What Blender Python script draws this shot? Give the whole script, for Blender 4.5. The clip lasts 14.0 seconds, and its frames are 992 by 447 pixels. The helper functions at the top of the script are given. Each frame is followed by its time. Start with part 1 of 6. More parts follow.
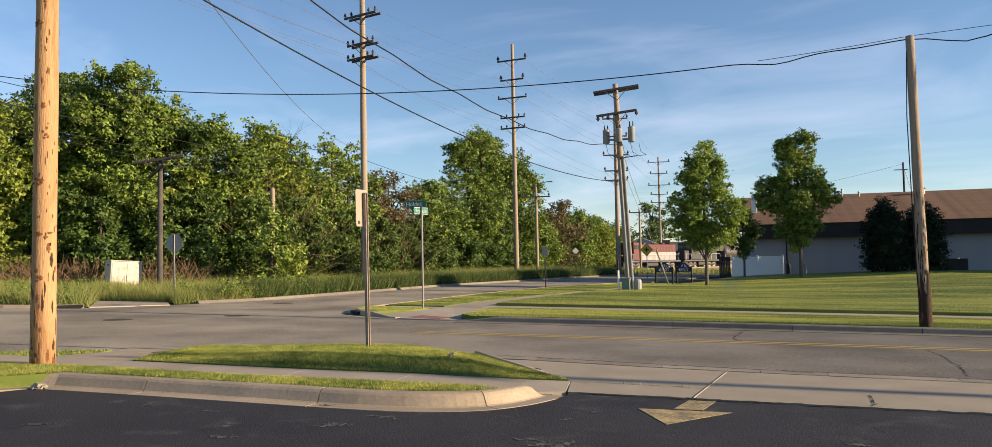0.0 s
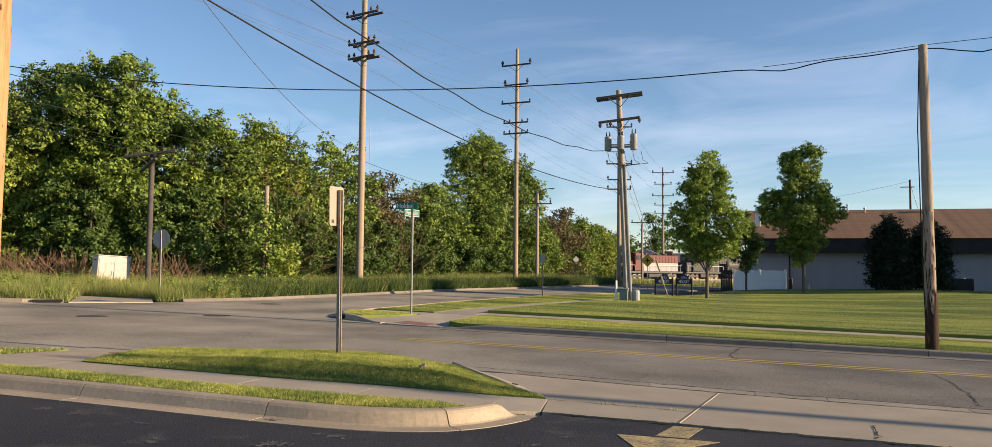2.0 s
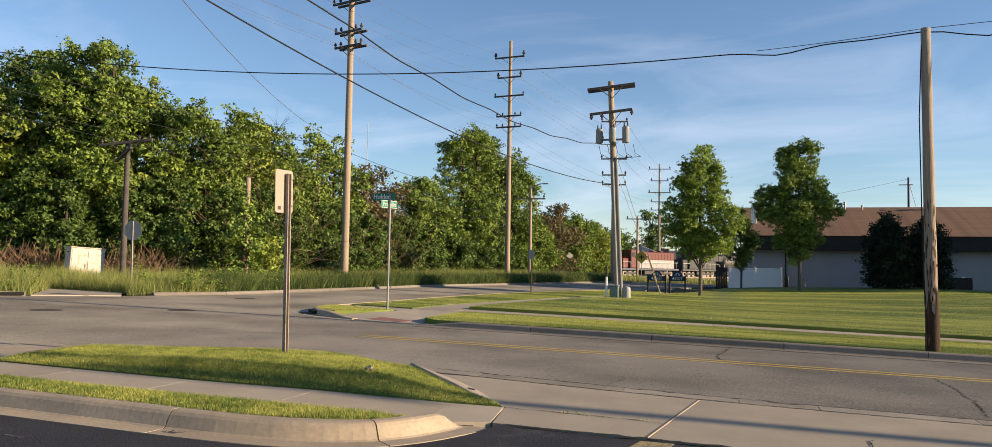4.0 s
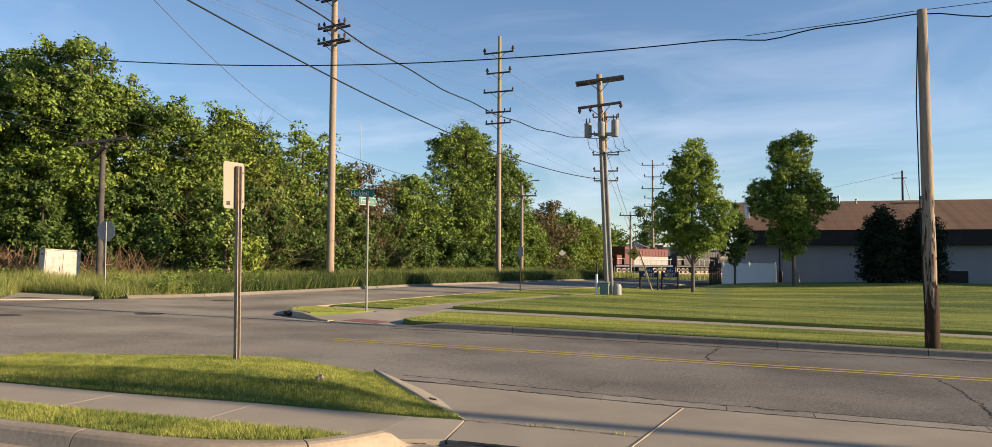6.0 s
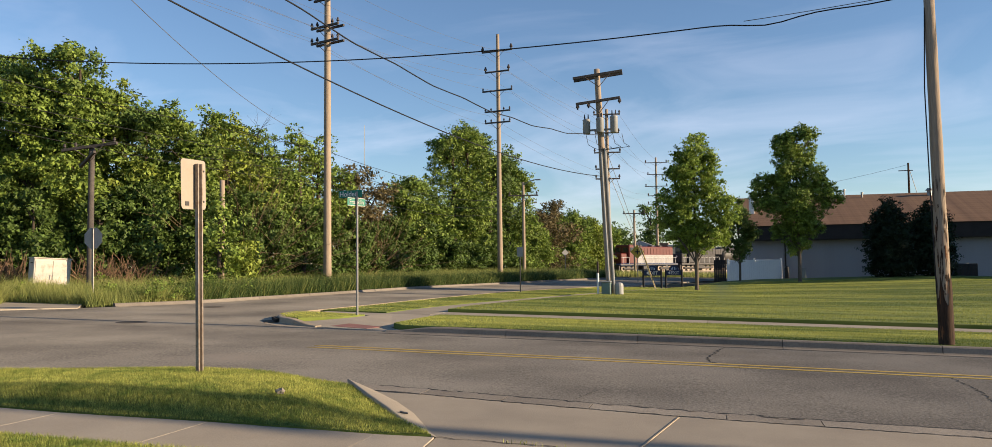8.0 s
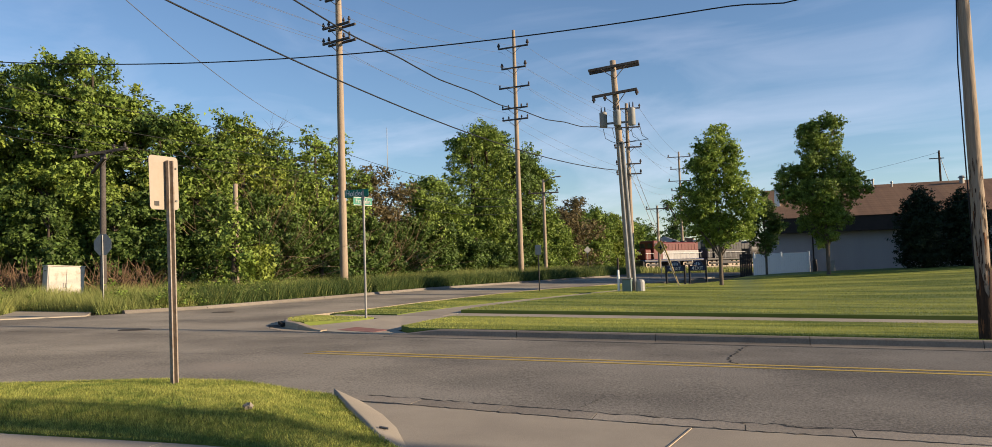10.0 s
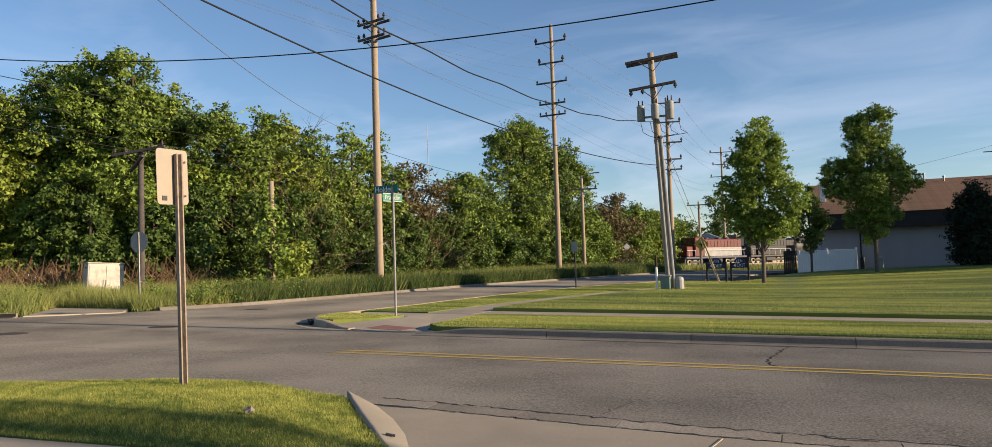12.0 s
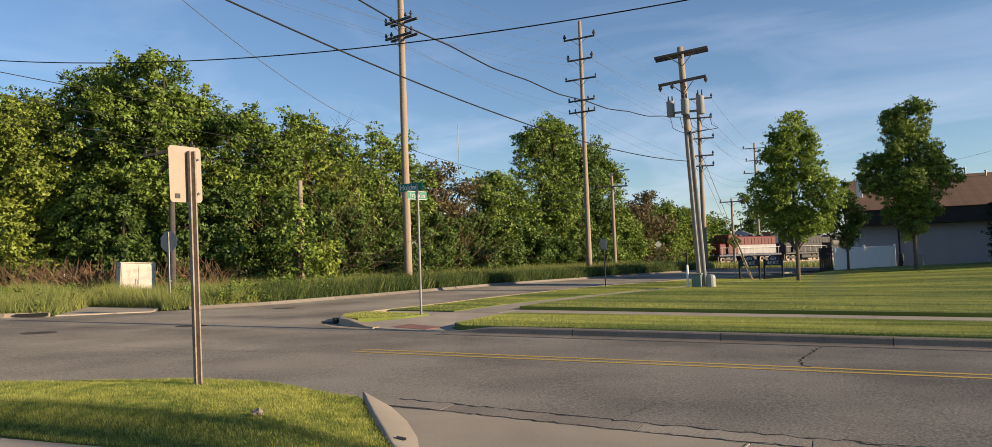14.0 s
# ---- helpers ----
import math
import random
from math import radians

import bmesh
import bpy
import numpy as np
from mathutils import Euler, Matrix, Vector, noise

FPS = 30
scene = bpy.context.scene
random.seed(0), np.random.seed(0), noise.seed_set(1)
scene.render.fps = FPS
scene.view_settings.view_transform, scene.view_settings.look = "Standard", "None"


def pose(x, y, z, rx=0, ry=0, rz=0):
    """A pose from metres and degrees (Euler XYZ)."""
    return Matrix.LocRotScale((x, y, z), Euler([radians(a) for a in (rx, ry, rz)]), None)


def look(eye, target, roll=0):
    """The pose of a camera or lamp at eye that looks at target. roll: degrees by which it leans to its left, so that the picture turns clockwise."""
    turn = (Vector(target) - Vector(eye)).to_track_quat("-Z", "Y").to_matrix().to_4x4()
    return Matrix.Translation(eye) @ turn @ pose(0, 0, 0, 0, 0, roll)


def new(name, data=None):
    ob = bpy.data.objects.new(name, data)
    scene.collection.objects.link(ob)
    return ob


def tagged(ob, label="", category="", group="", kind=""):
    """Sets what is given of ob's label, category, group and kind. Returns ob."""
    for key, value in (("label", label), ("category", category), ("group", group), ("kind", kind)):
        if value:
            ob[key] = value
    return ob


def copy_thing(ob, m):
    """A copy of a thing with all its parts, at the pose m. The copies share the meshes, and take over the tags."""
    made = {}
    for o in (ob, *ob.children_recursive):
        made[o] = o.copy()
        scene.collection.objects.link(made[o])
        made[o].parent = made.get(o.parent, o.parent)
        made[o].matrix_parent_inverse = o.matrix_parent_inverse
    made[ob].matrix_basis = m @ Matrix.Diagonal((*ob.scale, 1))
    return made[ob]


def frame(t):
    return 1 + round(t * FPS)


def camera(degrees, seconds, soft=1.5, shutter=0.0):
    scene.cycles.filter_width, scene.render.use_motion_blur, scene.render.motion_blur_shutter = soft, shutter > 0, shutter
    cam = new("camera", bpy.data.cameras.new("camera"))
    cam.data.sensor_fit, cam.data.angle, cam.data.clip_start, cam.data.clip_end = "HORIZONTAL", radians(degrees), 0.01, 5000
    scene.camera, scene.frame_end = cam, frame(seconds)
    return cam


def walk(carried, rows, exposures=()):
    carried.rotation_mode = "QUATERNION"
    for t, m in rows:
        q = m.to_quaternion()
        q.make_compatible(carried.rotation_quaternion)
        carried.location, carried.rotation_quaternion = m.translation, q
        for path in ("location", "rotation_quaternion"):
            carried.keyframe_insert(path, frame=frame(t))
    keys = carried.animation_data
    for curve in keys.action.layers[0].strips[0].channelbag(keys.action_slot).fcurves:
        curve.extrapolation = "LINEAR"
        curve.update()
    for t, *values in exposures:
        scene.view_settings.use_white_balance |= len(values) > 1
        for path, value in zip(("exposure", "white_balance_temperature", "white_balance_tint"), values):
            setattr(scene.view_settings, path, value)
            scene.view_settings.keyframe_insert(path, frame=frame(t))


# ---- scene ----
cam = camera(64.5, 14.0, soft=0.65)

PATH = [
    (0, (0.346, -0.01, 1.645), (-0.191, 1.914, 1.749), -1.1),
    (0.5, (0.361, 0.147, 1.647), (-0.179, 2.069, 1.761), -0.6),
    (1, (0.378, 0.328, 1.644), (-0.165, 2.249, 1.762), 0.0),
    (1.5, (0.418, 0.56, 1.641), (-0.128, 2.481, 1.76), 0.2),
    (2, (0.455, 0.818, 1.642), (-0.091, 2.738, 1.762), 0.6),
    (2.5, (0.499, 1.067, 1.641), (-0.047, 2.988, 1.757), 0.8),
    (3, (0.544, 1.391, 1.633), (0.0, 3.312, 1.746), 0.9),
    (3.5, (0.593, 1.681, 1.612), (0.051, 3.603, 1.725), 0.9),
    (4, (0.641, 1.97, 1.597), (0.1, 3.892, 1.708), 1.0),
    (6.5, (0.779, 3.011, 1.588), (0.252, 4.937, 1.694), 0.1),
    (6.8, (0.795, 3.102, 1.581), (0.268, 5.029, 1.687), -0.1),
    (7, (0.802, 3.187, 1.587), (0.277, 5.114, 1.694), -0.2),
    (9.5, (0.952, 4.281, 1.556), (0.369, 6.191, 1.667), -1.7),
    (10, (0.97, 4.476, 1.554), (0.37, 6.381, 1.663), -1.8),
    (10.5, (0.975, 4.66, 1.549), (0.352, 6.558, 1.657), -1.8),
    (11, (1.024, 4.772, 1.552), (0.377, 6.662, 1.658), -1.8),
    (11.5, (1.025, 4.904, 1.541), (0.35, 6.783, 1.648), -1.8),
    (12, (1.038, 4.992, 1.544), (0.341, 6.863, 1.649), -1.8),
    (12.5, (1.036, 5.071, 1.533), (0.321, 6.936, 1.638), -1.9),
    (13, (1.049, 5.136, 1.534), (0.306, 6.99, 1.639), -1.9),
    (13.5, (1.057, 5.224, 1.528), (0.298, 7.072, 1.633), -2.0),
    (14, (1.081, 5.277, 1.528), (0.31, 7.119, 1.632), -2.0),
]
walk(cam, [(t, look(eye, target, roll)) for t, eye, target, roll in PATH],
     exposures=[(0, 1.0, 6450, 15), (4, 1.0, 6450, 15), (9.5, 0.86, 6330, 15), (14, 0.77, 6280, 15)])

# ---- world, sun ----
SUN_AZ, SUN_EL = radians(1.6), radians(14.4)
to_sun = Vector((math.cos(SUN_AZ) * math.cos(SUN_EL), math.sin(SUN_AZ) * math.cos(SUN_EL), math.sin(SUN_EL)))
world = bpy.data.worlds.new("world")
scene.world = world
world.use_nodes = True
wn, wl = world.node_tree.nodes, world.node_tree.links
sky = wn.new("ShaderNodeTexSky")
sky.sky_type, sky.sun_disc = "NISHITA", False
sky.sun_elevation, sky.sun_rotation = SUN_EL, math.pi / 2 - SUN_AZ
sky.air_density, sky.dust_density, sky.ozone_density = 1.0, 0.0, 3.0
wtc, wmap = wn.new("ShaderNodeTexCoord"), wn.new("ShaderNodeMapping")
wmap.inputs["Scale"].default_value = (1.3, 2.0, 5.0)
wmap.inputs["Rotation"].default_value = (0.25, 0.35, 0.5)
wnoise, wramp, wmix = wn.new("ShaderNodeTexNoise"), wn.new("ShaderNodeValToRGB"), wn.new("ShaderNodeMixRGB")
wnoise.inputs["Scale"].default_value, wnoise.inputs["Detail"].default_value = 2.1, 7.0
wnoise.inputs["Roughness"].default_value, wnoise.inputs["Distortion"].default_value = 0.55, 1.1
wramp.color_ramp.elements[0].position, wramp.color_ramp.elements[1].position = 0.44, 0.8
wramp.color_ramp.elements[0].color, wramp.color_ramp.elements[1].color = (0, 0, 0, 1), (0.42, 0.42, 0.42, 1)
wmix.inputs["Color2"].default_value = (6.6, 6.9, 7.9, 1)
wl.new(wtc.outputs["Generated"], wmap.inputs["Vector"])
wl.new(wmap.outputs["Vector"], wnoise.inputs["Vector"])
wl.new(wnoise.outputs["Fac"], wramp.inputs["Fac"])
# thin clouds thicken towards the horizon and leave the zenith clear
wsep, wlow, wmul = wn.new("ShaderNodeSeparateXYZ"), wn.new("ShaderNodeMapRange"), wn.new("ShaderNodeMath")
wlow.inputs["From Min"].default_value, wlow.inputs["From Max"].default_value = 0.42, 0.12
wmul.operation = "MULTIPLY"
wl.new(wtc.outputs["Generated"], wsep.inputs["Vector"])
wl.new(wsep.outputs["Z"], wlow.inputs["Value"])
wl.new(wramp.outputs["Color"], wmul.inputs[0])
wl.new(wlow.outputs[0], wmul.inputs[1])
wl.new(wmul.outputs[0], wmix.inputs["Fac"])
wl.new(sky.outputs["Color"], wmix.inputs["Color1"])
wl.new(wmix.outputs["Color"], wn["Background"].inputs["Color"])
wn["Background"].inputs["Strength"].default_value = 0.084

sun_data = bpy.data.lights.new("sun", "SUN")
sun_data.energy, sun_data.angle, sun_data.color = 5.0, radians(0.6), (1.0, 0.79, 0.51)
sun = new("sun", sun_data)
sun.matrix_world = look(to_sun * 100, (0, 0, 0))

# ---- materials ----
rng = np.random.default_rng(7)


def mat(name, color, color2=None, rough=0.85, metal=0.0, scale=3.0, fine=60.0, amount=0.5, bump=0.15, bump_scale=None,
        stretch=(1, 1, 1), spec=0.3, vary=0.0, island=0.0, translucent=0.0, spots=None, spot_scale=0.6):
    """A procedural surface: two colours mixed by coarse and fine noise, with bump; optional change by object or by island."""
    m = bpy.data.materials.new(name)
    m.use_nodes = True
    n, l = m.node_tree.nodes, m.node_tree.links
    b = n["Principled BSDF"]
    b.inputs["Roughness"].default_value, b.inputs["Metallic"].default_value = rough, metal
    b.inputs["Specular IOR Level"].default_value = spec
    color2 = color2 or tuple(c * 0.7 for c in color)
    tc, mp = n.new("ShaderNodeTexCoord"), n.new("ShaderNodeMapping")
    mp.inputs["Scale"].default_value = stretch
    l.new(tc.outputs["Object"], mp.inputs["Vector"])
    n1, n2 = n.new("ShaderNodeTexNoise"), n.new("ShaderNodeTexNoise")
    for node, sc in ((n1, scale), (n2, fine)):
        node.inputs["Scale"].default_value, node.inputs["Detail"].default_value = sc, 5.0
        l.new(mp.outputs["Vector"], node.inputs["Vector"])
    add = n.new("ShaderNodeMath")
    add.operation = "ADD"
    l.new(n1.outputs["Fac"], add.inputs[0])
    l.new(n2.outputs["Fac"], add.inputs[1])
    rng_map = n.new("ShaderNodeMapRange")
    rng_map.inputs["From Min"].default_value, rng_map.inputs["From Max"].default_value = 1.0 - amount / 2, 1.0 + amount / 2
    l.new(add.outputs[0], rng_map.inputs["Value"])
    mix = n.new("ShaderNodeMixRGB")
    mix.inputs["Color1"].default_value, mix.inputs["Color2"].default_value = (*color, 1), (*color2, 1)
    l.new(rng_map.outputs[0], mix.inputs["Fac"])
    out = mix.outputs["Color"]
    if spots:
        n3, r3, m3 = n.new("ShaderNodeTexNoise"), n.new("ShaderNodeValToRGB"), n.new("ShaderNodeMixRGB")
        n3.inputs["Scale"].default_value, n3.inputs["Detail"].default_value = spot_scale, 7.0
        n3.inputs["Roughness"].default_value = 0.65
        r3.color_ramp.elements[0].position, r3.color_ramp.elements[1].position = 0.56, 0.7
        m3.inputs["Color2"].default_value = (*spots, 1)
        l.new(mp.outputs["Vector"], n3.inputs["Vector"])
        l.new(n3.outputs["Fac"], r3.inputs["Fac"])
        l.new(r3.outputs["Color"], m3.inputs["Fac"])
        l.new(out, m3.inputs["Color1"])
        out = m3.outputs["Color"]
    if vary or island:
        hsv, mr = n.new("ShaderNodeHueSaturation"), n.new("ShaderNodeMapRange")
        k = vary or island
        mr.inputs["To Min"].default_value, mr.inputs["To Max"].default_value = 1 - k, 1 + k
        if vary:
            l.new(n.new("ShaderNodeObjectInfo").outputs["Random"], mr.inputs["Value"])
        else:
            l.new(n.new("ShaderNodeNewGeometry").outputs["Random Per Island"], mr.inputs["Value"])
        l.new(mr.outputs[0], hsv.inputs["Value"])
        l.new(out, hsv.inputs["Color"])
        out = hsv.outputs["Color"]
    l.new(out, b.inputs["Base Color"])
    if bump:
        bp = n.new("ShaderNodeBump")
        bp.inputs["Strength"].default_value, bp.inputs["Distance"].default_value = bump, 0.02
        l.new(n2.outputs["Fac"] if not bump_scale else add.outputs[0], bp.inputs["Height"])
        l.new(bp.outputs["Normal"], b.inputs["Normal"])
    if translucent:
        tr, ms = n.new("ShaderNodeBsdfTranslucent"), n.new("ShaderNodeMixShader")
        ms.inputs["Fac"].default_value = translucent
        l.new(out, tr.inputs["Color"])
        l.new(b.outputs[0], ms.inputs[1])
        l.new(tr.outputs[0], ms.inputs[2])
        l.new(ms.outputs[0], n["Material Output"].inputs["Surface"])
    return m


M = {
    "road": mat("old_asphalt", (0.262, 0.236, 0.196), (0.116, 0.105, 0.09), 0.95, spec=0.08, scale=0.35, fine=34, amount=0.4, bump=0.3, spots=(0.24, 0.21, 0.175), spot_scale=0.25),
    "lot": mat("sealed_asphalt", (0.0125, 0.0125, 0.016), (0.036, 0.034, 0.036), 0.8, scale=0.9, fine=60, amount=0.6, bump=0.5, spots=(0.062, 0.058, 0.057), spot_scale=1.5),
    "concrete": mat("walk_concrete", (0.395, 0.34, 0.262), (0.29, 0.25, 0.197), 0.95, spec=0.08, scale=1.2, fine=80, amount=0.6, bump=0.15, vary=0.08),
    "kerb": mat("kerb_concrete", (0.4, 0.32, 0.225), (0.24, 0.2, 0.15), 0.9, scale=2.5, fine=26, amount=0.9, bump=0.12, vary=0.1),
    # kerb concrete made greyer and darker to stand for shade on it
    "kerb_shaded": mat("shaded_kerb_concrete", (0.235, 0.205, 0.17), (0.14, 0.123, 0.105), 0.95, spec=0.08, scale=2.5, fine=26, amount=0.9, bump=0.12, vary=0.15),
    "gutter": mat("gutter_concrete", (0.32, 0.28, 0.225), (0.2, 0.176, 0.147), 0.95, spec=0.08, scale=1.6, fine=30, amount=0.7, bump=0.3, vary=0.1),
    "tactile": mat("red_paving", (0.30, 0.14, 0.11), (0.2, 0.1, 0.09), 0.9, fine=40),
    "yellow": mat("road_yellow", (0.55, 0.37, 0.06), (0.36, 0.26, 0.08), 0.8, scale=4, fine=45, amount=0.6, bump=0.2),
    "arrow": mat("worn_yellow", (0.5, 0.38, 0.17), (0.13, 0.11, 0.08), 0.85, scale=5, fine=30, amount=0.5, bump=0.2),
    "scuff": mat("worn_sealer", (0.13, 0.122, 0.115), (0.03, 0.029, 0.031), 0.85, scale=14, fine=70, amount=0.35, bump=0.3),
    "crack": mat("crack_fill", (0.02, 0.02, 0.02), None, 0.9, bump=0),
    "soil": mat("rough_ground", (0.075, 0.06, 0.03), (0.045, 0.05, 0.02), 1.0, scale=0.3, fine=8, amount=0.6, bump=0.4),
    "turf": mat("lawn_turf", (0.15, 0.185, 0.038), (0.08, 0.115, 0.022), 1.0, scale=0.3, fine=1.1, amount=0.36, bump=0.6, stretch=(0.16, 1.25, 1), spots=(0.24, 0.24, 0.065), spot_scale=0.9),
    "blade": mat("grass_blade", (0.42, 0.42, 0.1), (0.12, 0.175, 0.034), 0.7, scale=1.6, fine=11, amount=0.42, bump=0, island=0.6, translucent=0.3),
    "weed": mat("tall_weeds", (0.36, 0.36, 0.11), (0.16, 0.205, 0.055), 0.75, scale=0.4, fine=4, amount=0.6, bump=0, island=0.3, translucent=0.35),
    # darker copy of the weeds with the side street's shade in its green
    "weed_shaded": mat("shaded_weeds", (0.085, 0.13, 0.032), (0.042, 0.075, 0.02), 0.75, scale=0.4, fine=4, amount=0.6, bump=0, island=0.35, translucent=0.3),
    "lawn_blade": mat("lawn_blade", (0.4, 0.41, 0.095), (0.105, 0.15, 0.03), 0.7, scale=0.3, fine=1.5, amount=0.3, bump=0, island=0.16, translucent=0.3, stretch=(0.16, 1.25, 1)),
    "straw": mat("dry_brush", (0.2, 0.125, 0.07), (0.12, 0.075, 0.045), 0.95, scale=1, fine=6, amount=0.7, bump=0, island=0.3),
    "twig": mat("tan_twigs", (0.25, 0.175, 0.1), (0.14, 0.1, 0.06), 0.95, scale=1, fine=6, amount=0.7, bump=0),
    "bark": mat("bark", (0.085, 0.064, 0.046), (0.04, 0.032, 0.025), 0.95, scale=3, fine=25, stretch=(1, 1, 0.2), bump=0.6),
    "pale_bark": mat("young_bark", (0.14, 0.11, 0.085), (0.085, 0.07, 0.055), 0.95, scale=3, fine=25, stretch=(1, 1, 0.25), bump=0.4),
    "pole": mat("weathered_pole", (0.4, 0.32, 0.235), (0.22, 0.17, 0.125), 0.95, scale=2, fine=16, stretch=(6, 6, 0.25), amount=0.8, bump=0.5),
    "pole_new": mat("pine_pole", (0.47, 0.3, 0.15), (0.34, 0.18, 0.078), 0.85, scale=2.2, fine=18, stretch=(4, 4, 0.5), amount=0.8, bump=0.5, spots=(0.22, 0.1, 0.04), spot_scale=1.1),
    "pole_dark": mat("tarred_pole", (0.022, 0.014, 0.01), (0.07, 0.04, 0.024), 0.95, scale=3, fine=16, stretch=(6, 6, 0.4), amount=0.6, bump=0.5),
    "knot": mat("pole_knot", (0.2, 0.085, 0.035), (0.13, 0.055, 0.025), 0.9, scale=6, fine=30, bump=0.3),
    "arm": mat("crossarm_wood", (0.11, 0.095, 0.085), (0.06, 0.052, 0.048), 0.95, scale=3, fine=20, bump=0.4),
    "steel": mat("galvanised_steel", (0.3, 0.29, 0.275), (0.22, 0.215, 0.205), 0.55, 0.6, scale=4, fine=50, bump=0.08),
    "rust": mat("rusty_channel", (0.22, 0.16, 0.115), (0.38, 0.34, 0.29), 0.7, 0.4, scale=3, fine=20, amount=0.6, bump=0.1),
    "alu": mat("sign_back", (0.37, 0.315, 0.25), (0.33, 0.28, 0.22), 0.55, 0.15, scale=2, fine=12, amount=0.6, bump=0.03),
    "grey_paint": mat("grey_tank", (0.3, 0.3, 0.29), (0.23, 0.235, 0.23), 0.55, 0.1, scale=3, fine=30, bump=0.05),
    "rubber": mat("black_cable", (0.012, 0.012, 0.013), None, 0.6, bump=0),
    "wire": mat("bare_wire", (0.16, 0.16, 0.165), None, 0.6, 0.3, bump=0),
    "insul": mat("porcelain", (0.05, 0.04, 0.038), None, 0.6, bump=0, spec=0.3),
    "green_sign": mat("sign_green", (0.008, 0.18, 0.125), (0.008, 0.15, 0.1), 0.5, bump=0.02),
    "white": mat("sign_white", (0.75, 0.75, 0.72), (0.68, 0.68, 0.65), 0.6, bump=0.02),
    "letter": mat("sign_letter", (0.5, 0.5, 0.46), (0.42, 0.42, 0.39), 0.6, bump=0.02),
    "vinyl": mat("white_vinyl", (0.88, 0.88, 0.88), (0.85, 0.85, 0.85), 0.45, bump=0.02),
    "cab_white": mat("cabinet_paint", (0.55, 0.5, 0.43), (0.46, 0.41, 0.35), 0.6, scale=2, fine=15, amount=0.7, bump=0.04, spots=(0.3, 0.24, 0.18), spot_scale=2.0),
    "siding": mat("pale_siding", (0.37, 0.36, 0.37), (0.33, 0.32, 0.33), 0.8, scale=1, fine=20, bump=0.05),
    "fascia": mat("dark_fascia", (0.045, 0.034, 0.03), (0.03, 0.024, 0.022), 0.8, scale=2, fine=20, bump=0.1),
    "shingle": mat("brown_shingle", (0.22, 0.128, 0.075), (0.12, 0.07, 0.044), 0.95, scale=1.2, fine=9, amount=0.6, bump=0.4, vary=0.07),
    "black": mat("black_metal", (0.02, 0.02, 0.022), (0.03, 0.03, 0.032), 0.5, 0.2, bump=0.02),
    "blue_sign": mat("dark_blue_sign", (0.02, 0.035, 0.09), (0.018, 0.03, 0.08), 0.5, bump=0.02),
    "light_blue": mat("pale_blue_sign", (0.45, 0.55, 0.7), (0.4, 0.5, 0.66), 0.5, bump=0.02),
    "sign_yellow": mat("warning_yellow", (0.7, 0.43, 0.05), (0.6, 0.37, 0.045), 0.5, bump=0.02),
    "loco_red": mat("engine_red", (0.13, 0.02, 0.016), (0.09, 0.016, 0.013), 0.5, scale=1, fine=12, bump=0.04),
    "loco_pale": mat("engine_pale", (0.34, 0.32, 0.31), (0.25, 0.24, 0.23), 0.5, scale=1, fine=12, bump=0.04),
    "loco_grey": mat("engine_silver", (0.085, 0.08, 0.075), (0.06, 0.056, 0.054), 0.5, 0.2, scale=1, fine=12, bump=0.04),
    "loco_blue": mat("engine_blue", (0.06, 0.1, 0.24), (0.05, 0.08, 0.2), 0.5, bump=0.03),
    "loco_black": mat("engine_black", (0.035, 0.035, 0.038), (0.055, 0.05, 0.048), 0.6, scale=1, fine=10, bump=0.05),
    "tank": mat("tank_black", (0.05, 0.047, 0.045), (0.09, 0.08, 0.07), 0.55, scale=0.8, fine=8, amount=0.6, bump=0.04),
    "cream": mat("cream_block", (0.55, 0.46, 0.33), (0.48, 0.4, 0.29), 0.85, bump=0.1),
    "glass": mat("dark_glass", (0.03, 0.035, 0.04), None, 0.12, bump=0, spec=0.6),
    "gravel": mat("ballast", (0.2, 0.17, 0.14), (0.12, 0.1, 0.085), 1.0, scale=1.0, fine=14, amount=0.7, bump=0.6),
    "mortar": mat("dark_joint", (0.07, 0.06, 0.05), None, 1.0, bump=0),
    "conifer": mat("arborvitae", (0.012, 0.024, 0.01), (0.02, 0.036, 0.015), 0.8, scale=1, fine=6, bump=0, island=0.4, translucent=0.12),
}


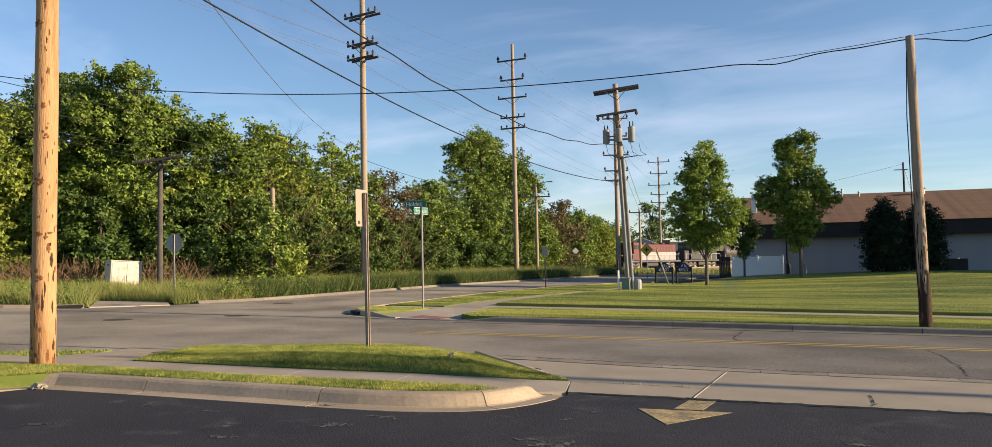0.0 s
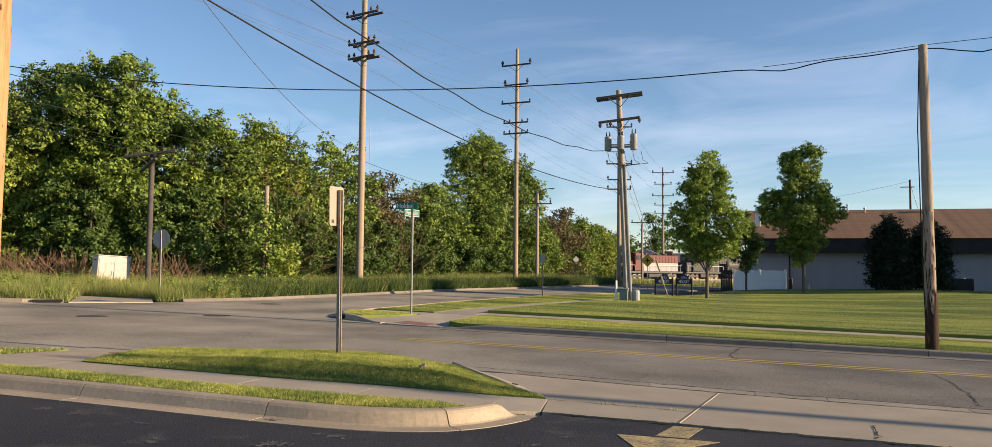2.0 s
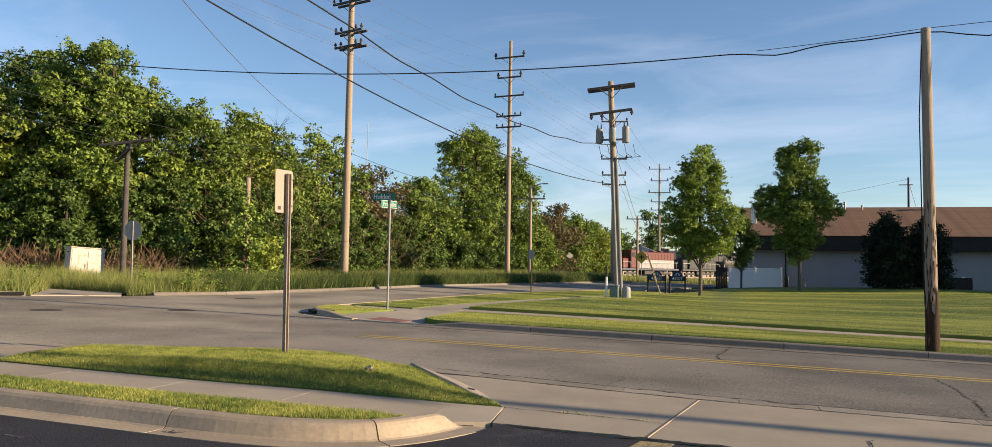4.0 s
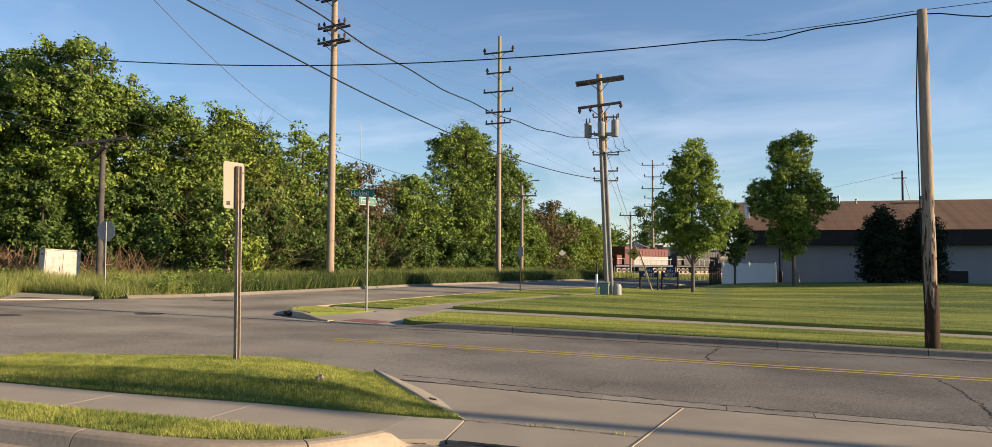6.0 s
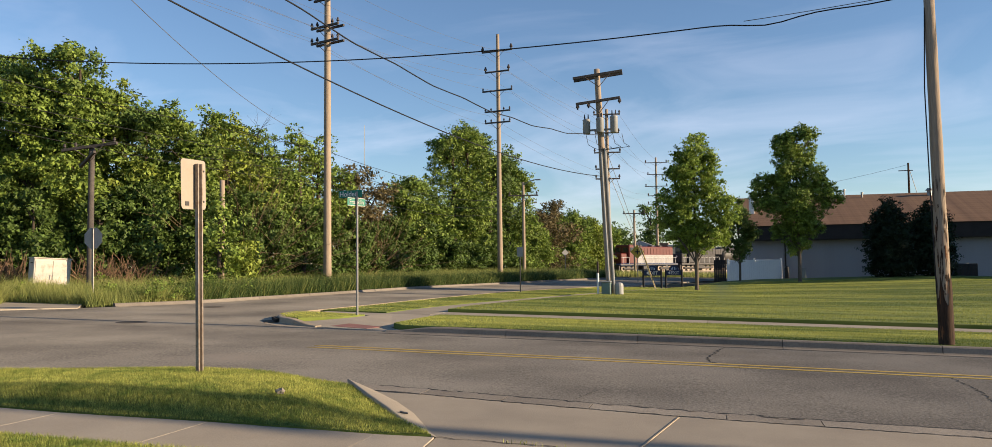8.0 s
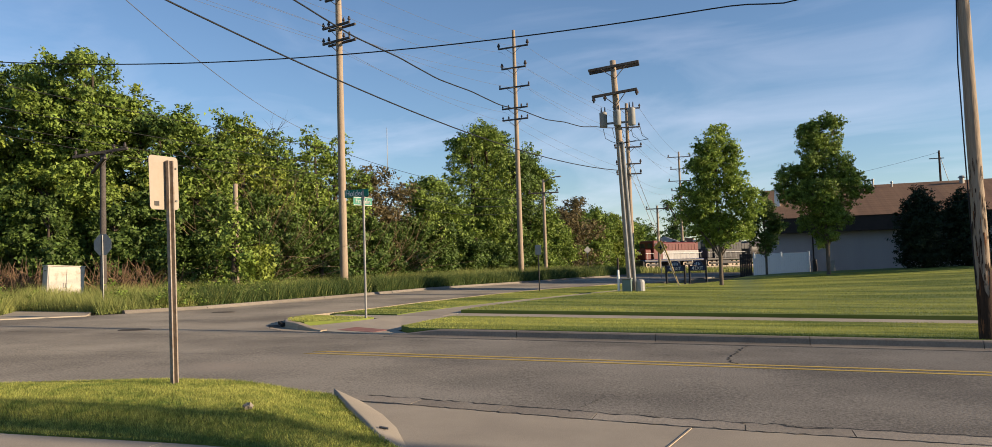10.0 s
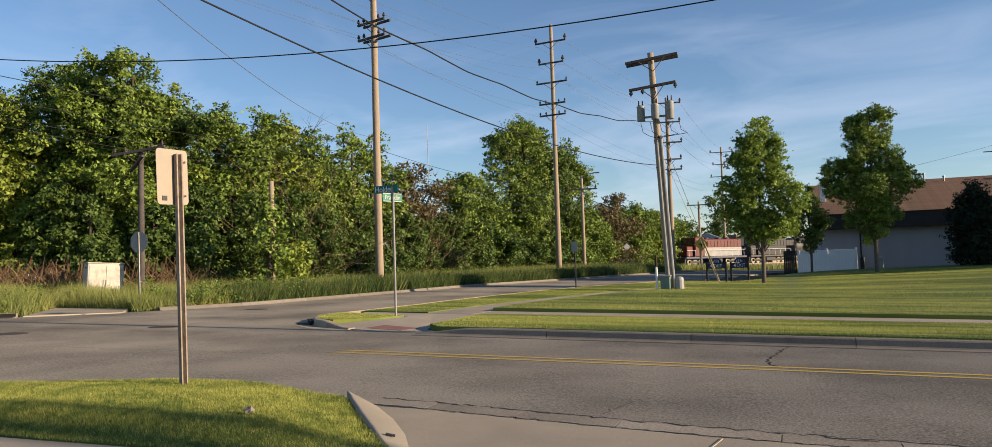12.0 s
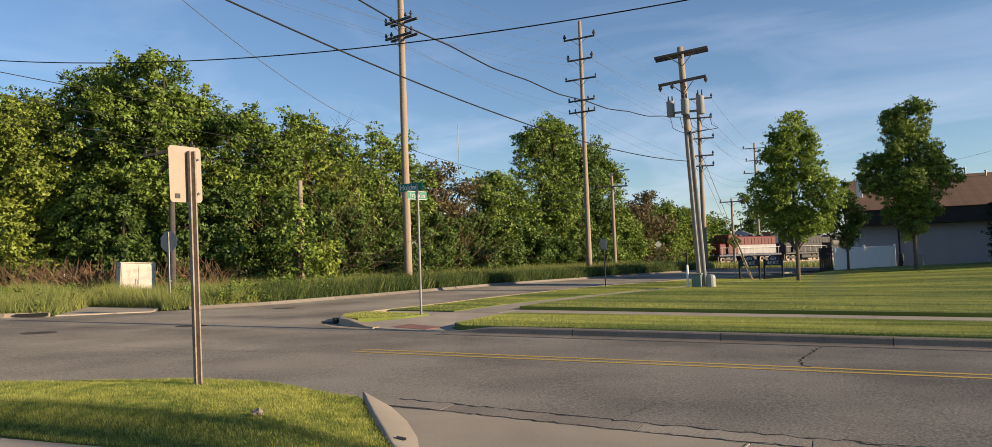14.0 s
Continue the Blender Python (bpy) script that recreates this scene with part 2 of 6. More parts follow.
def tone_road(m, x0, x1, old, young):
    """Asphalt turns unevenly from pale and warm at the crossing to dark and grey."""
    n, l = m.node_tree.nodes, m.node_tree.links
    b = n["Principled BSDF"]
    src = b.inputs["Base Color"].links[0].from_socket
    tc, sep, nz, add, mr, hsv = (n.new("ShaderNode" + k) for k in ("TexCoord", "SeparateXYZ", "TexNoise", "Math", "MapRange", "HueSaturation"))
    nz.inputs["Scale"].default_value, nz.inputs["Detail"].default_value = 0.3, 4.0
    add.operation = "MULTIPLY_ADD"
    add.inputs[1].default_value = 8.0
    l.new(tc.outputs["Object"], sep.inputs["Vector"])
    l.new(tc.outputs["Object"], nz.inputs["Vector"])
    l.new(nz.outputs["Fac"], add.inputs[0])
    l.new(sep.outputs["X"], add.inputs[2])
    mr.inputs["From Min"].default_value, mr.inputs["From Max"].default_value = x0 + 4, x1 + 4
    # old and young are plain brightness factors at the two ends
    mr.inputs["To Min"].default_value, mr.inputs["To Max"].default_value = old, young
    l.new(add.outputs[0], mr.inputs["Value"])
    l.new(mr.outputs[0], hsv.inputs["Value"])
    warm = n.new("ShaderNodeMapRange")
    warm.inputs["From Min"].default_value, warm.inputs["From Max"].default_value = x0 + 4, x1 + 4
    warm.inputs["To Min"].default_value, warm.inputs["To Max"].default_value = 1.3, 0.8
    l.new(add.outputs[0], warm.inputs["Value"])
    l.new(warm.outputs[0], hsv.inputs["Saturation"])
    l.new(src, hsv.inputs["Color"])
    l.new(hsv.outputs["Color"], b.inputs["Base Color"])


tone_road(M["road"], -11.0, 5.0, 1.5, 0.77)


def leaf_mat(name, c1, c2, tr=0.2):
    return mat(name, c1, c2, 0.6, scale=0.35, fine=3, amount=0.8, bump=0, island=0.55, translucent=tr, spec=0.25)


# the third green is darkened to carry shade on bushes and a small tree
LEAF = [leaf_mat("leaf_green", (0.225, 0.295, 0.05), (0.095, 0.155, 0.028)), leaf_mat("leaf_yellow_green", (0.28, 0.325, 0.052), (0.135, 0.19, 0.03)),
        leaf_mat("leaf_deep_shaded_green", (0.105, 0.16, 0.032), (0.065, 0.11, 0.023)), leaf_mat("leaf_pear", (0.26, 0.34, 0.06), (0.15, 0.225, 0.038), 0.4),
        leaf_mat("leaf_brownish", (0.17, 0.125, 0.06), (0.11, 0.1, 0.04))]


# ---- building blocks ----
def link(name, bm, material, parent=None, label="", smooth=False):
    me = bpy.data.meshes.new(name)
    bm.to_mesh(me)
    bm.free()
    me.materials.append(material)
    if smooth:
        me.polygons.foreach_set("use_smooth", [True] * len(me.polygons))
    ob = new(name, me)
    if parent:
        ob.parent = parent
    if label:
        tagged(ob, label)
    return ob


def part(name, bm, material, parent, label="", smooth=False):
    return link(name, bm, material, parent, label, smooth)


def empty(name, m, label, category, group="", kind=""):
    ob = new(name)
    ob.matrix_basis = m
    return tagged(ob, label, category, group, kind)


def box(bm, x0, x1, y0, y1, z0, z1, bevel=0.0):
    """Adds a box, with bevelled edges where asked."""
    r = bmesh.ops.create_cube(bm, size=1)
    bmesh.ops.scale(bm, vec=(x1 - x0, y1 - y0, z1 - z0), verts=r["verts"])
    bmesh.ops.translate(bm, vec=((x0 + x1) / 2, (y0 + y1) / 2, (z0 + z1) / 2), verts=r["verts"])
    if bevel:
        edges = list({e for v in r["verts"] for e in v.link_edges})
        bmesh.ops.bevel(bm, geom=edges, offset=bevel, segments=1, affect="EDGES")
    return bm


def boxed(*a, **k):
    return box(bmesh.new(), *a, **k)


def tube(bm, pts, radii, sides=8, cap=True):
    """Adds a tube along points with a radius at each."""
    rings = []
    pts = [Vector(p) for p in pts]
    for i, p in enumerate(pts):
        d = (pts[min(i + 1, len(pts) - 1)] - pts[max(i - 1, 0)]).normalized()
        u = d.orthogonal().normalized() if abs(d.z) > 0.9 else d.cross(Vector((0, 0, 1))).normalized()
        if abs(d.z) > 0.9:
            u = (Vector((1, 0, 0)) - d * d.x).normalized()
        v = d.cross(u)
        rings.append([bm.verts.new(p + (u * math.cos(a) + v * math.sin(a)) * radii[i]) for a in (2 * math.pi * k / sides for k in range(sides))])
    for r0, r1 in zip(rings, rings[1:]):
        for k in range(sides):
            bm.faces.new((r0[k], r0[(k + 1) % sides], r1[(k + 1) % sides], r1[k]))
    if cap:
        bm.faces.new(list(reversed(rings[0])))
        bm.faces.new(rings[-1])
    return bm


def tubed(*a, **k):
    return tube(bmesh.new(), *a, **k)


def arrays(name, verts, faces, material, parent=None):
    """One mesh object out of arrays of corners and of equal-sided faces."""
    me = bpy.data.meshes.new(name)
    nf, k = faces.shape
    me.vertices.add(len(verts))
    me.vertices.foreach_set("co", verts.astype(np.float32).ravel())
    me.loops.add(nf * k)
    me.loops.foreach_set("vertex_index", faces.astype(np.int32).ravel())
    me.polygons.add(nf)
    me.polygons.foreach_set("loop_start", np.arange(0, nf * k, k, dtype=np.int32))
    me.update(calc_edges=True)
    me.materials.append(material)
    ob = new(name, me)
    if parent:
        ob.parent = parent
    return ob


def smoothstep(a, b, v):
    k = np.clip((np.asarray(v) - a) / (b - a), 0, 1)
    return k * k * (3 - 2 * k)


def g(x, y):
    """Height of the road surface and of the ground at its level."""
    return 0.1235 - 0.0253 * np.clip(x, -45, 30) - 0.0067 * np.clip(y, -30, 28) + 0.0063 * np.clip(y - 28, 0, 45) - 0.004 * np.clip(y - 73, 0, 90)


def mound(x, y):
    return smoothstep(26.5, 50, y) * (1 - smoothstep(64, 72, y)) * (0.02 + 0.049 * np.clip(x - 1, 0, 13)) * smoothstep(-7.5, -3, x)


def lawn_z(x, y):
    return g(x, y) + 0.13 + 0.08 * (np.asarray(y) > 25.2) + mound(x, y)


def sheet(name, poly, zf, material, step=2.0, skirt=0.2, parent=None):
    """A slab of the outline poly, its top at the height zf(x, y), with sides going down."""
    from mathutils.geometry import tessellate_polygon
    bm = bmesh.new()
    vs = [bm.verts.new((x, y, 0)) for x, y in poly]
    for tri in tessellate_polygon([[Vector((x, y, 0)) for x, y in poly]]):
        f = bm.faces.new([vs[i] for i in tri])
    xs, ys = [p[0] for p in poly], [p[1] for p in poly]
    if step:
        for axis, lo, hi in ((0, min(xs), max(xs)), (1, min(ys), max(ys))):
            k = math.floor(lo / step) + 1
            while k * step < hi:
                co, no = [0, 0, 0], [0, 0, 0]
                co[axis], no[axis] = k * step, 1
                bmesh.ops.bisect_plane(bm, geom=bm.verts[:] + bm.edges[:] + bm.faces[:], plane_co=co, plane_no=no)
                k += 1
    bmesh.ops.recalc_face_normals(bm, faces=bm.faces[:])
    if sum(f.normal.z * f.calc_area() for f in bm.faces) < 0:
        bmesh.ops.reverse_faces(bm, faces=bm.faces[:])
    for v in bm.verts:
        v.co.z = float(zf(v.co.x, v.co.y))
    if skirt:
        edges = [e for e in bm.edges if e.is_boundary]
        r = bmesh.ops.extrude_edge_only(bm, edges=edges)
        for v in r["geom"]:
            if isinstance(v, bmesh.types.BMVert):
                v.co.z -= skirt
    bmesh.ops.recalc_face_normals(bm, faces=bm.faces[:])
    return link(name, bm, material, parent)


def inside(poly, x, y):
    """Which of the points lie in the outline."""
    ok = np.zeros(len(x), bool)
    for (x0, y0), (x1, y1) in zip(poly, poly[1:] + poly[:1]):
        cross = (y0 > y) != (y1 > y)
        ok ^= cross & (x < (x1 - x0) * (y - y0) / ((y1 - y0) or 1e-9) + x0)
    return ok


def resample(path, step):
    pts, out = [Vector((*p, 0)) for p in path], []
    for p, q in zip(pts, pts[1:]):
        n = max(1, round((q - p).length / step))
        out += [p.lerp(q, i / n) for i in range(n)]
    return out + [pts[-1]]


def rounded(path, times=2):
    """Cuts the corners of an open line of points."""
    for _ in range(times):
        out = [path[0]]
        for (x0, y0), (x1, y1) in zip(path, path[1:]):
            out += [(0.75 * x0 + 0.25 * x1, 0.75 * y0 + 0.25 * y1), (0.25 * x0 + 0.75 * x1, 0.25 * y0 + 0.75 * y1)]
        path = out + [path[-1]]
    return path


def kerb_run(parent, path, side, length=3.05, profile=None, zf=g, drop=None, material=None):
    """Kerb stones swept along a line; side +1 puts the back of the kerb to the left of the way. Each stone is a piece."""
    profile = profile or [(-0.42, -0.12), (-0.42, 0.012), (-0.02, 0.0), (0.0, 0.02), (0.012, 0.115), (0.03, 0.137), (0.055, 0.142), (0.18, 0.142), (0.18, -0.12)]
    pts = resample(path, 0.35)
    runs, cur, dist = [], [0], 0.0
    for i in range(1, len(pts)):
        dist += (pts[i] - pts[i - 1]).length
        cur.append(i)
        if dist >= length:
            runs.append(cur)
            cur, dist = [i], 0.0
    if len(cur) > 1:
        runs.append(cur)
    for run in runs:
        bm, rings = bmesh.new(), []
        for j, i in enumerate(run):
            d = (pts[min(i + 1, len(pts) - 1)] - pts[max(i - 1, 0)]).normalized()
            nrm = Vector((-d.y, d.x, 0)) * side
            c = pts[i] + d * (0.006 if j == 0 else -0.006 if j == len(run) - 1 else 0)
            k = drop(c.x, c.y) if drop else 1.0
            z0 = float(zf(c.x, c.y))
            rings.append([bm.verts.new((*(c + nrm * o).xy, z0 + (h if h <= 0.02 else 0.02 + (h - 0.02) * k))) for o, h in profile])
        for r0, r1 in zip(rings, rings[1:]):
            for a in range(len(profile) - 1):
                bm.faces.new((r0[a], r0[a + 1], r1[a + 1], r1[a]))
        bm.faces.new(rings[0])
        bm.faces.new(rings[-1])
        bmesh.ops.recalc_face_normals(bm, faces=bm.faces[:])
        part("kerb_stone", bm, material or M["kerb"], parent)


# ---- ground and roads ----
def ground_sheet():
    xs = np.unique(np.r_[-2500, -1500, -800, -400, -200, np.arange(-120, 121, 6.0), 200, 400, 800, 1500, 2500])
    ys = np.unique(np.r_[-1500, -800, -400, -200, np.arange(-100, 181, 6.0), 260, 400, 800, 1500, 2800])
    X, Y = np.meshgrid(xs, ys)
    Z = g(X, Y) - 0.1
    i = np.arange((len(ys) - 1) * len(xs)).reshape(len(ys) - 1, len(xs))[:, :-1].ravel()
    faces = np.stack([i, i + 1, i + 1 + len(xs), i + len(xs)], 1)
    ob = arrays("ground", np.stack([X.ravel(), Y.ravel(), Z.ravel()], 1), faces, M["soil"])
    return tagged(ob, "rough earth and weeds running out to the horizon", "ground", kind="structure")


ground_sheet()
NEAR_LEFT = rounded([(-4.4, 12.42), (-5.8, 12.42), (-7.4, 11.8), (-9.1, 11.4), (-11.1, 10.3), (-12.5, 8.5), (-13, 5), (-13, -25)], 1)
FAR_LEFT = rounded([(-90, 19.95), (-24, 19.95), (-21, 20.15), (-19.2, 21.6), (-18.3, 24), (-17.3, 28), (-16.75, 31.5), (-16.0, 37), (-15.1, 45), (-12.4, 55), (-10.8, 63), (-8.2, 72), (-3, 88)], 1)
FAR_RIGHT = rounded([(3, 78), (-1.5, 68), (-3.3, 60), (-4.9, 53), (-6.6, 47), (-8.15, 43), (-9.2, 39), (-9.95, 34), (-10.5, 30), (-10.7, 26.4), (-10.7, 23.4), (-10.2, 21.6), (-8.8, 20.55), (-6.9, 20.08), (-5.5, 20.0)], 1)
road = sheet("road", [(60, 11.2), (-2.4, 11.2), (-3.4, 12.4)] + NEAR_LEFT + [(-22, -25), (-22, 5), (-22.6, 9), (-24.5, 11.3), (-28, 12.2), (-90, 12.4)] + FAR_LEFT
             + [(40, 93), (40, 82), (8, 82)] + FAR_RIGHT + [(60, 20.0)], g, M["road"], 2.5, 0.3)
tagged(road, "worn grey-brown asphalt of a street crossing", "road", kind="structure")
LOT_EDGE = rounded([(-7.45, 7.5), (-5.9, 7.5), (-4.2, 7.45), (-3.2, 7.43), (-2.55, 7.53), (-2.02, 7.76), (-1.68, 8.15), (-1.45, 8.66), (-1.36, 9.0)], 2)
lot = sheet("parking_lot", [(-7.6, -25), (45, -25), (45, 9.13), (-1.34, 9.12)] + LOT_EDGE[::-1] + [(-7.6, 7.2)], lambda x, y: g(x, y) + 0.03, M["lot"], 2.5, 0.3)
tagged(lot, "freshly sealed black asphalt parking lot with pale scuffs", "parking lot", kind="structure")


def stripe(name, poly, zf, material, label, category="road marking"):
    ob = sheet(name, poly, lambda x, y: zf(x, y) + 0.005, material, 1.0, 0.003)
    return tagged(ob, label, category, kind="structure")


for y0 in (16.36, 16.68):
    stripe("yellow_line", [(-6.3, y0), (60, y0), (60, y0 + 0.11), (-6.1, y0 + 0.11)], g, M["yellow"], "faded yellow centre line painted on the asphalt")
lot_z = lambda x, y: g(x, y) + 0.03
stripe("arrow_head", [(-0.49, 8.38), (-0.16, 7.63), (0.45, 8.44)], lot_z, M["arrow"], "worn yellow arrow head painted on black asphalt")
stripe("arrow_shaft", [(-0.14, 8.46), (0.16, 8.48), (0.29, 9.07), (0.0, 9.05)], lot_z, M["arrow"], "worn yellow arrow shaft painted on black asphalt")

# kerbs
kerb_far = empty("kerb", pose(0, 0, 0), "weathered concrete kerb along the street, grey darkened for shade", "kerb", kind="structure")
kerb_run(kerb_far, [(-6.35, 20.0), (60, 20.0)], 1, 2.65, drop=lambda x, y: float(0.06 + 0.94 * smoothstep(-6.3, -5.1, x)), material=M["kerb_shaded"])
kerb_run(kerb_far, [p for p in FAR_RIGHT if p[1] < 52 and (p[0] < -8.2 or p[1] > 24)], 1, 3.05, drop=lambda x, y: float(1 - 0.9 * smoothstep(-9.4, -8.4, x)) if y < 21.6 else 1.0)
KERB_SLIM = [(-0.1, -0.12), (-0.1, 0.008), (-0.02, 0.0), (0.0, 0.02), (0.03, 0.085), (0.05, 0.108), (0.15, 0.114), (0.15, -0.12)]
kerb_left = empty("kerb", pose(0, 0, 0), "concrete kerb beside tall weeds, side street run darkened for shade", "kerb", kind="structure")
kerb_run(kerb_left, [p for p in FAR_LEFT if p[0] < -19.5 and p[1] < 21.5], 1, 3.05, KERB_SLIM)
kerb_run(kerb_left, [p for p in FAR_LEFT if p[1] > 23.4 and p[1] < 80], 1, 3.05, KERB_SLIM, material=M["kerb_shaded"])
kerb_near = empty("kerb", pose(0, 0, 0), "low concrete kerb edging the grass island", "kerb", kind="structure")
kerb_run(kerb_near, [(-3.9, 12.42)] + NEAR_LEFT[:4], -1, 3.05, [(-0.25, -0.1), (-0.25, 0.006), (-0.02, 0.0), (0.02, 0.03), (0.07, 0.1), (0.17, 0.105), (0.17, -0.1)], drop=lambda x, y: float(0.1 + 0.9 * smoothstep(-4.0, -5.8, x)))
kerb_lot = empty("kerb", pose(0, 0, 0), "rounded concrete lot kerb with dark joints", "kerb", kind="structure")
kerb_run(kerb_lot, [(-7.75, -8), (-7.75, 7.2)] + LOT_EDGE, 1, 2.0, [(-0.02, -0.1), (-0.02, 0.036), (0.2, 0.03), (0.225, 0.042), (0.25, 0.088), (0.275, 0.135), (0.3, 0.16), (0.335, 0.171), (0.42, 0.172), (0.42, -0.1)],
         drop=lambda x, y: float(1 - smoothstep(8.6, 8.97, y)) if x > -3 else 1.0)

# walks
def slab(parent, poly, zf, material=None, gap=0.005):
    cx, cy = sum(p[0] for p in poly) / len(poly), sum(p[1] for p in poly) / len(poly)
    small = []
    for x, y in poly:
        d = math.hypot(x - cx, y - cy)
        small.append((x - (x - cx) / d * gap, y - (y - cy) / d * gap))
    ob = sheet("slab", small, zf, material or M["concrete"], 0, 0.2, parent)
    return ob


walk_z = lambda x, y: g(x, y) + 0.045 + 0.05 * (1 - smoothstep(-3.6, -1.6, x))
pave_near = empty("pavement", pose(0, 0, 0), "broad tan concrete slabs with dark joints", "pavement", kind="structure")
x = -14.0
for x1 in list(np.arange(-12.5, -1.4, 1.5)) + [-1.42]:
    y0, y1 = (float(np.interp(k, (-4.6, -3.0, -1.5), (9.6, 9.74, 10.01))) for k in (x, x1))
    slab(pave_near, [(x, 8.56), (x1, 8.56), (x1, y1), (x, y0)] if x1 < -2.3 else [(x, 8.62), (-2.02, 8.74), (-1.75, 9.0), (-1.4, 9.16), (-1.5, 10.0), (x, y0)] if x1 > -1.5 else [(x, 8.56), (x1, 8.6), (x1, y1), (x, y0)], walk_z)
    x = x1
apron_z = lambda x, y: g(x, y) + 0.045 - 0.0128 * np.clip(np.asarray(y) - 9.14, 0, 2.8)
SEAM = [(-3.4, 12.68), (-2.5, 12.58), (-1.5, 12.43), (-0.5, 12.3), (0.44, 12.2), (1.8, 12.14), (3.4, 12.1), (40, 12.1)]


def seam(x, off=0.0):
    """Where the ragged edge of the asphalt runs along the gutter."""
    return float(np.interp(x, [p[0] for p in SEAM], [p[1] for p in SEAM])) + off


GUT = -0.33
slab(pave_near, [(-1.38, 9.14), (0.05, 9.14), (0.2, 10.3), (0.44, seam(0.44, GUT)), (-0.5, seam(-0.5, GUT)), (-1.5, seam(-1.5, GUT)), (-2.5, seam(-2.5, GUT)), (-3.05, 12.2), (-2.6, 11.2), (-1.5, 10.04)], apron_z)
cuts = [(0.06, 0.45), (5.4, 5.4), (9.0, 9.0), (13.0, 13.0), (17.5, 17.5), (22, 22), (30, 30), (39, 39)]
for (a, a2), (b, b2) in zip(cuts, cuts[1:]):
    slab(pave_near, [(a, 9.14), (b, 9.14), (b2, seam(b2, GUT))] + [(k, seam(k, GUT)) for k in (3.4, 1.8) if a2 < k < b2] + [(a2, seam(a2, GUT))], apron_z)
gut = [-3.4, -2.5, -1.5, -0.5, 0.9, 1.8, 3.45, 7.2, 10.2, 13.2, 17, 21, 25, 30, 39]
for a, b in zip(gut, gut[1:]):
    slab(pave_near, [(a, seam(a, GUT)), (b, seam(b, GUT)), (b, seam(b)), (a, seam(a))], lambda x, y: g(x, y) + 0.014, M["gutter"])
# pale filler standing proud in the first joint of the apron
bm = bmesh.new()
rows = []
for k in range(9):
    f = k / 8
    x, y = 0.052 + 0.39 * f, 9.16 + 2.66 * f
    z = float(apron_z(x, y))
    rows.append([bm.verts.new((x - 0.02, y, z - 0.01)), bm.verts.new((x - 0.014, y, z + 0.006)), bm.verts.new((x + 0.002, y, z + 0.007)), bm.verts.new((x + 0.006, y, z - 0.01))])
for r0, r1 in zip(rows, rows[1:]):
    for k in range(3):
        bm.faces.new((r0[k], r0[k + 1], r1[k + 1], r1[k]))
bmesh.ops.recalc_face_normals(bm, faces=bm.faces[:])
part("joint_filler", bm, M["kerb"], pave_near, "pale filler in the joint of the slabs")
# sloped wing of concrete between the grass island and the apron
bm = bmesh.new()
wing = [(-3.55, 12.5, 0.12), (-3.3, 12.14, 0.26), (-2.85, 11.53, 0.32), (-2.4, 10.96, 0.29), (-2.02, 10.5, 0.2), (-1.76, 10.22, 0.12), (-1.52, 10.02, 0.03)]
rows = []
for x, y, w in wing:
    top = 0.049 + 0.045 * float(smoothstep(10.0, 10.8, y))
    rows.append([bm.verts.new((x, y, float(g(x, y)) + 0.0)), bm.verts.new((x, y, float(g(x, y)) + top)), bm.verts.new((x + w * 0.16, y + w * 0.08, float(g(x, y)) + top - 0.003)), bm.verts.new((x + w, y + w * 0.35, float(apron_z(x + w, y + w * 0.35)) + 0.004))])
for r0, r1 in zip(rows, rows[1:]):
    for k in range(3):
        bm.faces.new((r0[k], r0[k + 1], r1[k + 1], r1[k]))
bmesh.ops.recalc_face_normals(bm, faces=bm.faces[:])
part("wing", bm, M["concrete"], pave_near, "sloped concrete wing beside the grass", True)
near_ramp = lambda x, y: g(x, y) + 0.015 + 0.08 * (1 - smoothstep(9.8, 11.3, y))
slab(pave_near, [(-9.35, 9.6), (-7.85, 9.6), (-8.0, 10.7), (-8.1, 11.45), (-8.45, 11.85), (-9.5, 12.05), (-9.65, 11.7), (-9.5, 11.2)], near_ramp, M["kerb"])
tact = sheet("tactile_paving", [(-8.75, 11.1), (-8.3, 11.02), (-8.2, 11.44), (-8.62, 11.52)], lambda x, y: near_ramp(x, y) + 0.012, M["tactile"], 0, 0.02)
tagged(tact, "worn red tactile paving at the foot of the near ramp", "tactile paving", kind="structure")
bed = sheet("slab_bed", [(-14, 8.58), (-1.95, 8.68), (-1.45, 9.2), (-1.55, 9.97), (-3.0, 9.7), (-4.6, 9.57), (-14, 9.57)], lambda x, y: walk_z(x, y) - 0.03, M["mortar"], 0.5, 0.1, pave_near)
bed = sheet("slab_bed", [(-1.36, 9.17), (38.9, 9.17), (38.9, 12.05), (0.4, 12.1), (-3.0, 12.1), (-1.5, 10.05)], lambda x, y: apron_z(x, y) - 0.04, M["mortar"], 0, 0.1, pave_near)
pave_far = empty("pavement", pose(0, 0, 0), "narrow concrete walk crossing the lawn", "pavement", kind="structure")
far_z = lambda x, y: g(x, y) + 0.115
for k in range(30):
    x0, x1 = -6.95 + 1.5 * k, -6.95 + 1.5 * (k + 1)
    slab(pave_far, [(x0, 24.5), (x1, 24.5), (x1, 25.9), (x0, 25.9)], far_z)
WALK_L = [(-8.35, 24.5), (-8.35, 28), (-7.35, 32.7), (-6.2, 37), (-4.75, 42), (-3.4, 46), (-2.1, 50)]
side_walk = lambda y: float(np.interp(y, [p[1] for p in WALK_L], [p[0] for p in WALK_L]))
